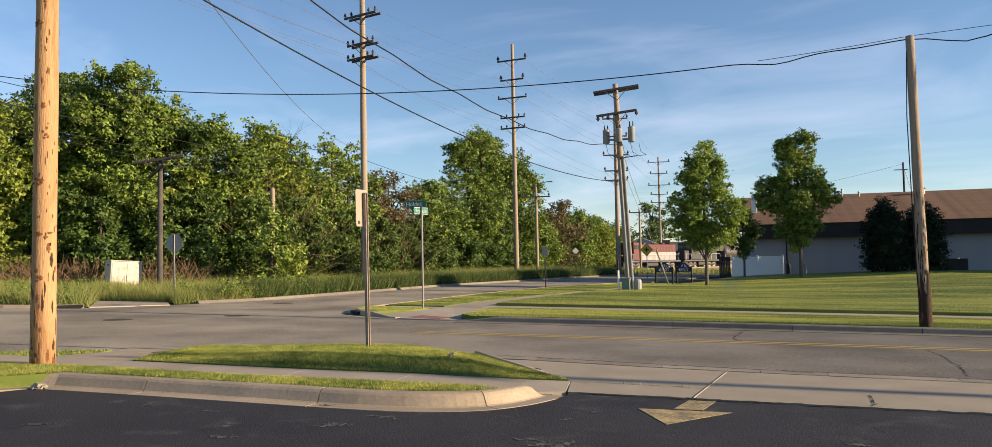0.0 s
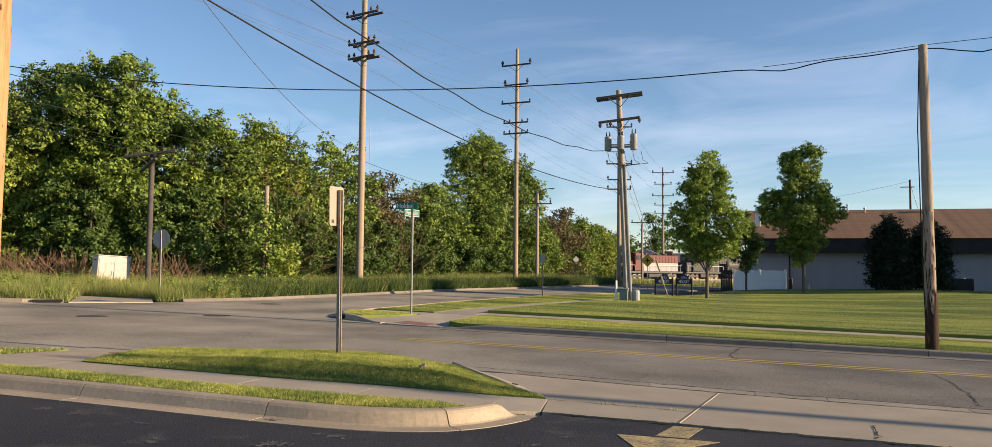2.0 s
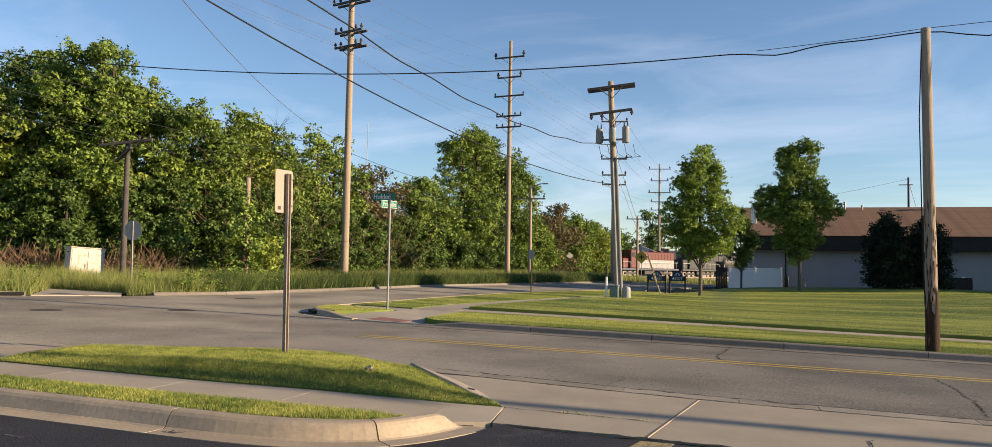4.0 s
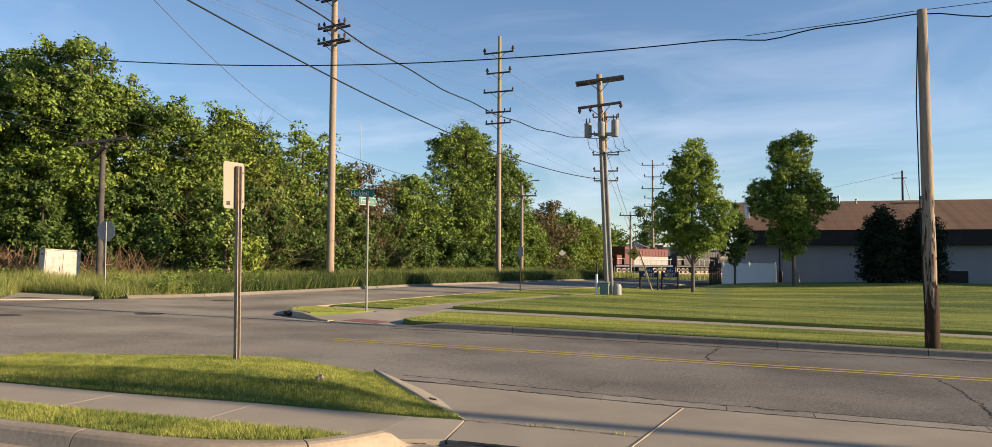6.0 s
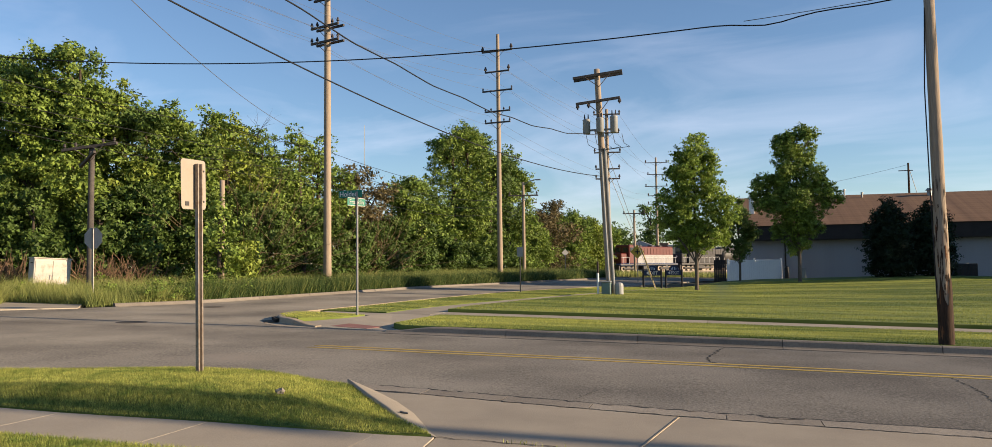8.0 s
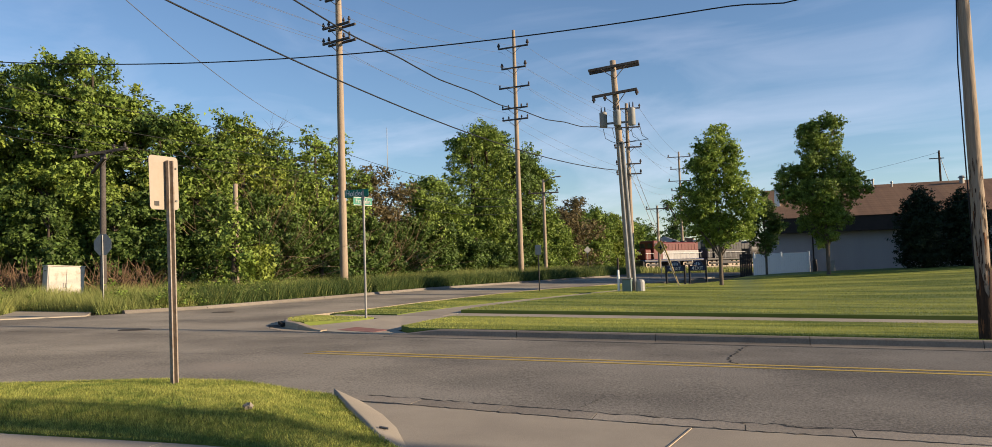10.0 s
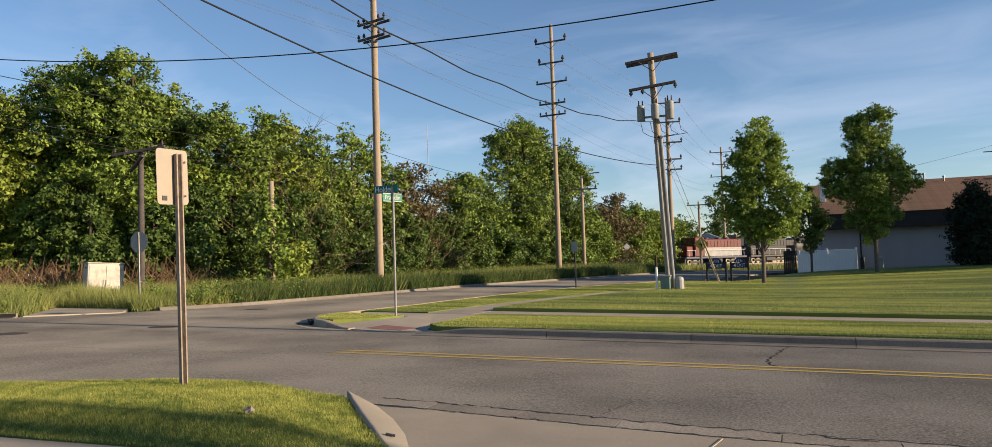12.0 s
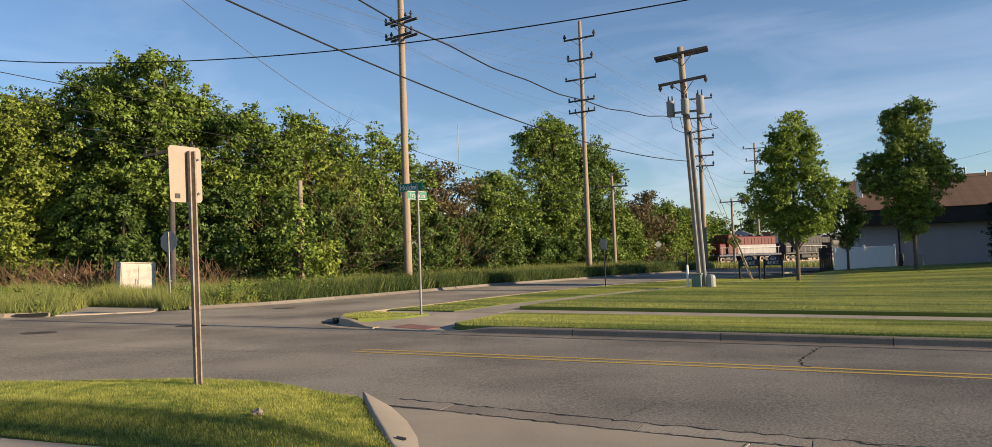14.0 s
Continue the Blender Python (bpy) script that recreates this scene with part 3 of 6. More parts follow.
for k in range(17):
    y0, y1 = 24.5 + 1.5 * k, 26.0 + 1.5 * k
    slab(pave_far, [(side_walk(y0), y0), (side_walk(y0) + 1.38, y0), (side_walk(y1) + 1.38, y1), (side_walk(y1), y1)], far_z)
ramp_z = lambda x, y: g(x, y) + 0.012 + 0.1 * smoothstep(20.6, 22.8, y)
slab(pave_far, [(-8.4, 20.52), (-7.0, 20.1), (-5.95, 20.02), (-5.95, 20.2), (-6.6, 20.9), (-6.72, 24.5), (-8.1, 24.5), (-10.2, 24.6), (-10.2, 23.9), (-8.3, 23.4), (-8.5, 22.3), (-9.3, 21.3)], ramp_z)
tact = sheet("tactile_paving", [(-8.1, 20.75), (-7.0, 20.42), (-6.85, 21.0), (-7.9, 21.35)], lambda x, y: ramp_z(x, y) + 0.006, M["tactile"], 0, 0.01)
tagged(tact, "worn red tactile paving in the kerb ramp", "tactile paving", kind="structure")
drive_pad = sheet("driveway", [(-19.6, 21.4), (-18.2, 23.6), (-20.6, 26.4), (-26, 30), (-28, 27), (-22.2, 24.6)], lambda x, y: g(x, y) + 0.03, M["concrete"], 1.5)
tagged(drive_pad, "short concrete driveway stub among tall weeds", "driveway", kind="structure")

# lawns
ISLAND = [(-7.85, 9.62), (-4.6, 9.62), (-3.0, 9.76), (-1.54, 10.03), (-2.03, 10.53), (-2.4, 10.97), (-2.85, 11.53), (-3.28, 12.12), (-3.5, 12.34), (-4.6, 12.3), (-5.8, 12.22), (-6.6, 11.95), (-7.5, 11.55), (-7.95, 11.3), (-7.95, 10.6)]
STRIP = [(-7.35, 7.9), (-4.2, 7.86), (-3.2, 7.84), (-2.75, 7.92), (-2.35, 8.12), (-2.1, 8.45), (-2.0, 8.72), (-2.6, 8.58), (-12.5, 8.54), (-12.5, 7.0), (-8.2, 7.0)]
CORNER_W = [(-12.6, 9.62), (-9.38, 9.62), (-9.52, 11.1), (-9.9, 10.85), (-11.0, 10.15), (-12.0, 9.55)]
FSTRIP = [(-5.9, 20.2), (45, 20.2), (45, 24.48), (-6.68, 24.48), (-6.55, 20.95)]
LAWN = [(-6.93, 25.92), (45, 25.92), (45, 67), (6, 67), (1.2, 62), (0.2, 56), (-0.68, 50)] + [(x + 1.4, y) for x, y in WALK_L[-2:0:-1]]
TRI = [(-10.5, 22.5), (-9.9, 21.6), (-9.3, 21.35), (-8.55, 22.3), (-8.4, 23.3), (-10.2, 23.8), (-10.75, 23.8)]
VERGE = [(-10.45, 26.2), (-10.45, 24.75), (-8.4, 24.75)] + [(x - 0.03, y) for x, y in WALK_L[1:]] + [(-5.4, 50), (-6.4, 47), (-7.95, 43), (-9.0, 39), (-9.75, 34), (-10.28, 30)]
def isl_z(x, y):
    """The island swells gently from the walk and falls to the drive at its end and to the ramp at its start."""
    d = -0.762 * (x + 1.54) - 0.647 * (y - 10.03)
    fade = smoothstep(0.0, 1.0, d)
    edge = 9.6 + 0.42 * smoothstep(-4.6, -1.5, x)
    swell = 0.115 * smoothstep(0.0, 0.55, y - edge) * (1 - 0.5 * smoothstep(11.0, 12.3, y)) * (1 - 0.75 * smoothstep(-5.2, -7.4, x))
    return g(x, y) + 0.06 + 0.045 * (1 - smoothstep(-3.6, -1.6, x)) * fade + swell * fade


strip_z = lambda x, y: g(x, y) + 0.14 - 0.03 * smoothstep(-2.5, -2.0, x) + 0.03 * smoothstep(8.6, 8.1, y)
lawns = [("grass_island", ISLAND, isl_z, 0.2, "mown grass island between pavement and street"), ("grass_strip", STRIP, strip_z, 0.5, "narrow mown grass strip behind the lot kerb"),
         ("grass_corner", CORNER_W, lambda x, y: g(x, y) + 0.035, 1, "small mown grass corner beside the ramp"), ("grass_strip", FSTRIP, lawn_z, 2, "mown grass strip between kerb and walk"),
         ("lawn", LAWN, lawn_z, 2, "broad mown lawn rising gently to a crest"), ("grass_corner", TRI, lambda x, y: g(x, y) + 0.14, 1, "small grass patch at the street corner"),
         ("grass_strip", VERGE, lambda x, y: g(x, y) + 0.13, 2, "mown verge between street and walk")]
for name, poly, zf, step, label in lawns:
    tagged(sheet(name, poly, zf, M["turf"], step, 0.25), label, "lawn", kind="structure")


# ---- grass ----
def blades(name, poly, zf, density, height, width, material, label, lean=0.5, clump=0.0, plain=False):
    """Many single blades on the outline poly, one mesh."""
    xs, ys = [p[0] for p in poly], [p[1] for p in poly]
    n = int((max(xs) - min(xs)) * (max(ys) - min(ys)) * density)
    x, y = rng.uniform(min(xs), max(xs), n), rng.uniform(min(ys), max(ys), n)
    ok = inside(poly, x, y)
    if clump:
        ok &= (np.sin(x * 1.7 + 2 * np.sin(y * 0.9)) + np.sin(y * 2.3 + x * 0.6) + rng.normal(0, 0.8, n)) > -clump
    x, y = x[ok], y[ok]
    n = len(x)
    z = zf(x, y)
    h = height * rng.uniform(0.5, 1.15, n) * (0.85 + 0.15 * np.sin(x * 1.3 + y * 2.1))
    a, b = rng.uniform(0, 2 * np.pi, n), rng.uniform(0, 2 * np.pi, n)
    w = width * rng.uniform(0.6, 1.3, n)
    ln = h * lean * rng.uniform(0.2, 1.0, n)
    dx, dy = np.cos(a) * w / 2, np.sin(a) * w / 2
    lx, ly = np.cos(b) * ln, np.sin(b) * ln
    v = np.empty((n, 5, 3))
    mx, my, mz = x + lx * 0.3, y + ly * 0.3, z + h * 0.58
    v[:, 0] = np.stack([x - dx, y - dy, z - 0.01], 1)
    v[:, 1] = np.stack([x + dx, y + dy, z - 0.01], 1)
    v[:, 2] = np.stack([mx + dx * 0.75, my + dy * 0.75, mz], 1)
    v[:, 3] = np.stack([mx - dx * 0.75, my - dy * 0.75, mz], 1)
    v[:, 4] = np.stack([x + lx, y + ly, z + h], 1)
    if plain:
        ob = arrays(name, v[:, (0, 1, 4)].reshape(-1, 3), np.arange(n * 3).reshape(n, 3), material)
        return tagged(ob, label, "grass", kind="stuff")
    i = np.arange(n)[:, None] * 5
    f = np.concatenate([i + np.array([[0, 1, 2]]), i + np.array([[0, 2, 3]]), i + np.array([[3, 2, 4]])])
    ob = arrays(name, v.reshape(-1, 3), f, material)
    return tagged(ob, label, "grass", kind="stuff")


blades("grass", ISLAND, isl_z, 14000, 0.04, 0.0055, M["blade"], "short mown blades of grass on the island", 0.95, plain=True)
blades("grass", STRIP, strip_z, 11000, 0.045, 0.006, M["blade"], "short mown blades of grass behind the kerb", 1.1, plain=True)
blades("grass", CORNER_W, lambda x, y: g(x, y) + 0.035, 1200, 0.06, 0.009, M["blade"], "short mown blades of grass")
blades("grass", [(-6.6, 20.2), (18, 20.2), (18, 24.48), (-6.6, 24.48)], lambda x, y: np.where(inside(FSTRIP, x, y), lawn_z(x, y), g(x, y) - 0.3), 1500, 0.03, 0.014, M["lawn_blade"], "short mown blades of grass along the kerb", 0.9, plain=True)
blades("grass", [(-6.9, 25.95), (26, 25.95), (26, 60), (0.7, 58), (-0.6, 50)] + [(x + 1.42, y) for x, y in WALK_L[-2:0:-1]], lawn_z, 360, 0.036, 0.026, M["lawn_blade"], "mown lawn grass in pale and dark patches", 0.9, plain=True)
blades("grass", TRI, lambda x, y: g(x, y) + 0.14, 2200, 0.03, 0.01, M["lawn_blade"], "short grass at the street corner", 0.9, plain=True)
blades("grass", VERGE, lambda x, y: g(x, y) + 0.13, 900, 0.03, 0.018, M["lawn_blade"], "mown grass beside the street", 0.9, plain=True)
ground_z = lambda x, y: g(x, y) - 0.1
WEEDS = [(-90, 20.3), (-24, 20.3), (-20.6, 20.6), (-19.75, 21.5), (-22.4, 24.9), (-20.4, 26.6), (-18.5, 24.2), (-17.55, 28), (-16.95, 31.5), (-16.2, 37), (-15.3, 45), (-12.6, 55), (-11.0, 63), (-8.4, 72), (-9, 84), (-21, 84), (-22, 62), (-22.5, 46), (-26, 36), (-30, 31), (-90, 27)]
blades("tall_weeds", WEEDS, lambda x, y: g(x, y) + 0.0, 150, 0.9, 0.022, M["weed"], "tall uncut roadside weeds with pale seed heads", 0.8, 1.6, plain=True)
blades("tall_weeds", [(-50, 20.15), (-24, 20.2), (-20.6, 20.7), (-22.4, 24.9), (-18.4, 25.0), (-17.5, 28.5), (-17.3, 34), (-21.5, 42), (-24, 32), (-50, 27)], lambda x, y: g(x, y) + 0.0, 520, 0.72, 0.018, M["weed"], "dense green weeds under the trees", 0.9, 1.8, plain=True)

blades("tall_weeds", [(-17.55, 28), (-16.95, 31.5), (-16.2, 37), (-15.3, 45), (-12.6, 55), (-11.0, 63), (-8.4, 72), (-10.4, 72), (-13.0, 63), (-14.6, 55), (-17.3, 45), (-18.2, 37), (-18.9, 31.5), (-19.5, 28)], lambda x, y: g(x, y) + 0.0, 700, 0.85, 0.026, M["weed_shaded"], "dense weeds along the side street, green darkened for shade", 0.8, plain=True)


# ---- trees ----
def leaves(name, parent, blobs, n, size, material, fill=0.35, up=0.25, spray=14, spread=0.105):
    """Small pointed leaves in sprays, spread over the outer parts of many uneven lumps."""
    blobs = np.array(blobs, float)
    vol = blobs[:, 3] * blobs[:, 4] + blobs[:, 4] * blobs[:, 5] + blobs[:, 3] * blobs[:, 5]
    m = max(1, n // spray)
    k = rng.choice(len(blobs), m, p=vol / vol.sum())
    d = rng.normal(0, 1, (m, 3))
    d /= np.linalg.norm(d, axis=1, keepdims=True)
    r = np.where(rng.random(m) < fill, rng.uniform(0.3, 1, m), rng.normal(0.95, 0.12, m))
    r *= 1 + 0.25 * np.sin(d[:, 0] * 5 + k) * np.sin(d[:, 1] * 6 + 2 * k) * np.sin(d[:, 2] * 5 + 3 * k)
    c = blobs[k, :3] + d * r[:, None] * blobs[k, 3:]
    lean = d * 0.75 + rng.normal(0, 0.4, (m, 3)) + np.array([0, 0, up + 0.1])
    i = np.repeat(np.arange(m), spray)
    n = len(i)
    wide = (spread * size / 0.1 * rng.uniform(0.6, 1.4, m))[i][:, None]
    c = c[i] + rng.normal(0, 1, (n, 3)) * wide * np.array([1, 1, 0.62])
    nrm = lean[i] + rng.normal(0, 0.5, (n, 3))
    nrm /= np.linalg.norm(nrm, axis=1, keepdims=True)
    t = np.cross(nrm, rng.normal(0, 1, (n, 3)))
    t /= np.linalg.norm(t, axis=1, keepdims=True)
    b = np.cross(nrm, t)
    s = (size * rng.uniform(0.6, 1.35, n))[:, None]
    v = np.empty((n, 3, 3))
    v[:, 0], v[:, 1], v[:, 2] = c + t * s * 0.85, c - t * s * 0.5 - b * s * 0.5, c - t * s * 0.4 + b * s * 0.5
    return arrays(name, v.reshape(-1, 3), np.arange(n * 3).reshape(n, 3), material, parent)


def limb(bm, p, d, length, r, depth, tips):
    """A crooked tapered limb that forks."""
    pts, radii, q = [p.copy()], [r], p.copy()
    for i in range(4):
        d = (d + Vector(rng.normal(0, 0.14, 3)) + Vector((0, 0, 0.05))).normalized()
        q = q + d * length / 4
        pts.append(q.copy())
        radii.append(r * (1 - 0.16 * (i + 1)))
    tube(bm, pts, radii, 6 if depth > 1 else 4, cap=False)
    tips.append(q.copy())
    if depth:
        for _ in range(3):
            k = int(rng.integers(2, 5))
            e = (d + Vector(rng.normal(0, 0.6, 3))).normalized()
            limb(bm, pts[k], e, length * 0.68, radii[k] * 0.62, depth - 1, tips)


def tree(name, x, y, h, r, leaf, label, n=7000, size=0.2, low=0.12, lumps=16, trunk=None, category="tree", group="", z0=None, shape=0.0, bark="bark", fill=0.3):
    """A trunk with forking limbs and a crown of many leaves in lumps. low: where the crown starts; shape: how pointed its top is."""
    z = float(g(x, y)) if z0 is None else z0
    top = empty(name, pose(x, y, z), label, category, group)
    tr = trunk or 0.022 * h + 0.03
    bm, tips = bmesh.new(), []
    lean = Vector(rng.normal(0, 0.05, 3))
    pts = [Vector((0, 0, -0.15)), Vector((0, 0, 0.12)), Vector((lean.x * h * 0.2, lean.y * h * 0.2, h * 0.22)), Vector((lean.x * h * 0.4, lean.y * h * 0.4, h * 0.5)), Vector((lean.x * h * 0.3, lean.y * h * 0.5, h * 0.86))]
    tube(bm, pts, [tr * 1.5, tr * 1.08, tr * 0.9, tr * 0.6, tr * 0.15], 9, cap=False)
    for k in range(7):
        f = rng.uniform(max(0.16, low), 0.7)
        i = 2 if f < 0.5 else 3
        p = pts[i - 0].lerp(pts[min(i + 1, 4)], rng.uniform(0, 0.8)) if f > 0.22 else pts[2]
        a = rng.uniform(0, 2 * math.pi)
        limb(bm, p, Vector((math.cos(a) * 0.8, math.sin(a) * 0.8, 0.75)), min(r * 0.5, h * 0.2), tr * 0.42, 2 if h > 6 else 1, tips)
    part("trunk", bm, M[bark], top, smooth=True)
    blobs = []
    core = lumps // 3
    for k in range(core):
        f = (k + 0.5) / core
        taper = max(0.12, (math.sin(math.pi * min(1, 0.22 + f * 0.78)) ** 0.6) * (1 - shape * f))
        s = r * 0.4 * taper
        blobs.append((rng.normal(0, 0.1) * r, rng.normal(0, 0.1) * r, min(h * (low + (0.92 - low) * f), h - s), s, s, s))
    for k in range(lumps):
        f = (k + rng.uniform(0.1, 0.9)) / lumps
        zc = h * (low + (0.96 - low) * f)
        taper = max(0.12, (math.sin(math.pi * min(1, 0.22 + f * 0.78)) ** 0.6) * (1 - shape * f))
        a, d = rng.uniform(0, 2 * math.pi), rng.uniform(0.4, 0.95) * r * taper
        s = r * rng.uniform(0.2, 0.4) * (0.55 + 0.45 * taper)
        blobs.append((math.cos(a) * d, math.sin(a) * d, min(zc, h - s * 0.7), s, s, s * rng.uniform(0.7, 1.05)))
    for t in tips[:: max(1, len(tips) // (lumps * 2))]:
        s = r * rng.uniform(0.12, 0.26)
        if t.z < h * 0.95:
            blobs.append((t.x, t.y, t.z, s, s, s * 0.8))
    leaves("crown", top, blobs, n, size, leaf, fill)
    return top


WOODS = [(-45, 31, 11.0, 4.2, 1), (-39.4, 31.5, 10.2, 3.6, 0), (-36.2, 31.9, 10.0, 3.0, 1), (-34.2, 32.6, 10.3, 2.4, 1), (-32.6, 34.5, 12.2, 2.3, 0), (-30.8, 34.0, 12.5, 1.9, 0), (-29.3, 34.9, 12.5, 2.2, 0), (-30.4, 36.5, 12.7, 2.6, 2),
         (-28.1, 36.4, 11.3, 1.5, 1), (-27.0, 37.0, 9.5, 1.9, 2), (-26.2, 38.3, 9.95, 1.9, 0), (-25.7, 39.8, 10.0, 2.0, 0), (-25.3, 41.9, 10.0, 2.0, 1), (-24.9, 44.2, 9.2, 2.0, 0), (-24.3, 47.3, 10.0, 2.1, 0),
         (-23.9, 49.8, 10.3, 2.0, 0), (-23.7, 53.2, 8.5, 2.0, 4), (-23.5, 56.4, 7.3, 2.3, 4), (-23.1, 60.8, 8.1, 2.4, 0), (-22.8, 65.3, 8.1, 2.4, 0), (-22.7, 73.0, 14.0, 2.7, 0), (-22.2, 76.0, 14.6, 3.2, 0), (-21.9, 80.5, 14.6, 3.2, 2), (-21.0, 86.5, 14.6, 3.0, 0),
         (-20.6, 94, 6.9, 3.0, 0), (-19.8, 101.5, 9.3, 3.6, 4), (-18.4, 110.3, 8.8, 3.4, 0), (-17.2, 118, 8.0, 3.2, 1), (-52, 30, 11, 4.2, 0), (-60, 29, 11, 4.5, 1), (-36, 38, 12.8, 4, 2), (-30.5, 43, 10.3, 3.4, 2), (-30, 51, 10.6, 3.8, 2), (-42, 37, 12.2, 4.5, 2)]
tree_names = ["broadleaf tree in full green leaf at the wood's edge", "yellow-green broadleaf tree with a ragged crown", "deep green broadleaf tree in the wood", "", "half-bare brownish tree with thin leaves"]
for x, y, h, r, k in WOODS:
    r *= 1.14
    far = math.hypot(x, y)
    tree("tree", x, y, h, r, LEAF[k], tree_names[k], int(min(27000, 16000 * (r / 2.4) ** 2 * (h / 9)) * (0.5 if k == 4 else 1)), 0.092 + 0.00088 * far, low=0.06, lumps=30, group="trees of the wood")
# index 2 gives a bush the darker leaf in place of shade
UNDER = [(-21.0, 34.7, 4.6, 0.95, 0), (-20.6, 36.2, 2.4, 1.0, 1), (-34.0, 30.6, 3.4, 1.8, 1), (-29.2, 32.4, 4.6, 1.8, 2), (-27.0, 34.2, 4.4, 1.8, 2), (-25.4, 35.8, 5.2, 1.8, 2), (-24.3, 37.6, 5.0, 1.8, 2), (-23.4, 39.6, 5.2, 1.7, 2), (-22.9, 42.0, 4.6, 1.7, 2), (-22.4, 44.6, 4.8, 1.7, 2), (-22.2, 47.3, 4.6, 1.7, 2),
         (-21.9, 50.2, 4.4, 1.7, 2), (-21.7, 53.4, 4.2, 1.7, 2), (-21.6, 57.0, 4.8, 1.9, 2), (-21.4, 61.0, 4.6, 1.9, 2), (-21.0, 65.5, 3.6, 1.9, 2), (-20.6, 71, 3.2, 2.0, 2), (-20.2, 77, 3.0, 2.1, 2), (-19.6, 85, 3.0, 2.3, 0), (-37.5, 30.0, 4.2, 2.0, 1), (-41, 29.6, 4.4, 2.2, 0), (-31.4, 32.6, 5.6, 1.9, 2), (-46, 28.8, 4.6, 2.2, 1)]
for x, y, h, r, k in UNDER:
    tree("bush", x, y, h, r, LEAF[k], ["leafy green shrub at the wood's edge", "yellow-green shrub with loose twigs", "dark green shrub, its leaf colour darkened for shade"][k], int(8400 * (r / 1.8) ** 2), 0.095 + 0.0007 * math.hypot(x, y), low=0.02, lumps=16, category="bush", group="shrubs of the wood")


def twigs(name, x0, x1, y0, y1, n, h, material, label, r=0.012):
    """A thicket of bare crooked stems, one mesh."""
    bm = bmesh.new()
    for _ in range(n):
        x, y = rng.uniform(x0, x1), rng.uniform(y0, y1)
        p, d = Vector((x, y, float(g(x, y)) - 0.1)), Vector((rng.normal(0, 0.5), rng.normal(0, 0.5), 1)).normalized()
        pts = [p]
        for i in range(4):
            d = (d + Vector(rng.normal(0, 0.3, 3))).normalized()
            pts.append(pts[-1] + d * h * rng.uniform(0.15, 0.33))
        tube(bm, pts, [r * 1.4, r * 1.2, r, r * 0.7, r * 0.3], 3, cap=False)
    return tagged(link(name, bm, material), label, "brush", kind="stuff")


twigs("dry_brush", -40, -27, 28.3, 31.2, 900, 1.9, M["straw"], "tangle of dry brown brush under the trees", 0.02)
twigs("dry_brush", -27, -24, 31, 34.5, 260, 1.9, M["straw"], "tangle of dry brown brush under the trees", 0.02)
twigs("bare_shrub", -24.2, -22.9, 39.0, 42, 130, 7.4, M["twig"], "bare tan shrub without leaves", 0.011)
twigs("bare_shrub", -23.0, -22.0, 48, 56, 130, 6.2, M["twig"], "bare brownish shrub with few leaves", 0.012)

# broad leaves among the weeds
lumps = []
for _ in range(420):
    f = rng.random()
    x, y = (-50 + 30 * f, rng.uniform(20.6, 27)) if rng.random() < 0.55 else (rng.uniform(-20.5, -17.5), 26.5 + 14 * f)
    if inside(WEEDS, np.array([x]), np.array([y]))[0]:
        s = rng.uniform(0.16, 0.4)
        lumps.append((x, y, float(g(x, y)) + rng.uniform(0.1, 0.5), s, s, s * rng.uniform(0.8, 1.5)))
tagged(leaves("weed_leaves", None, lumps, 40000, 0.07, LEAF[0], 0.6, 0.6), "broad green leaves among the roadside weeds", "weeds", kind="stuff")

# lawn trees
PEAR_A = [(0.15, 8.0, 0.55), (0.3, 7.3, 0.85), (0.35, 6.5, 1.0), (-0.45, 7.2, 0.75), (-0.85, 6.4, 0.85), (-0.5, 5.9, 0.9), (-0.95, 5.2, 0.95), (0.6, 5.4, 1.05), (-1.25, 4.3, 0.95), (0.05, 4.3, 1.25), (1.25, 4.5, 0.9),
          (1.75, 4.7, 0.6), (1.75, 3.9, 0.75), (-1.15, 3.3, 0.9), (0.2, 3.1, 1.05), (1.2, 3.1, 0.85), (-0.4, 2.5, 0.65), (0.5, 2.35, 0.5), (-1.6, 3.8, 0.5)]
PEAR_B = [(0.1, 9.7, 0.75), (-0.9, 9.4, 0.7), (0.9, 9.5, 0.65), (-0.6, 8.5, 1.0), (0.6, 8.5, 1.05), (0.0, 7.5, 1.25), (-0.9, 7.0, 0.9), (0.8, 6.8, 0.95), (-2.1, 6.7, 0.75), (-2.3, 6.0, 0.7), (-1.9, 5.2, 0.8), (1.9, 6.0, 0.7), (2.1, 5.3, 0.65),
          (0.0, 5.9, 1.3), (-0.9, 4.7, 1.05), (0.9, 4.8, 1.05), (0.0, 3.9, 1.2), (-0.8, 3.3, 0.8), (0.8, 3.4, 0.75), (0.0, 2.6, 0.75), (-0.3, 2.1, 0.4), (-1.3, 6.3, 0.8), (-1.35, 5.4, 0.75), (1.25, 5.9, 0.8)]
PEAR_C = [(0.0, 5.9, 0.35), (0.2, 5.2, 0.6), (-0.3, 4.6, 0.75), (0.5, 4.3, 0.8), (-0.7, 3.7, 0.85), (0.4, 3.3, 0.95), (1.0, 3.6, 0.6), (-0.4, 2.6, 0.85), (0.5, 2.4, 0.7), (-1.1, 3.0, 0.5), (0.0, 1.8, 0.5)]
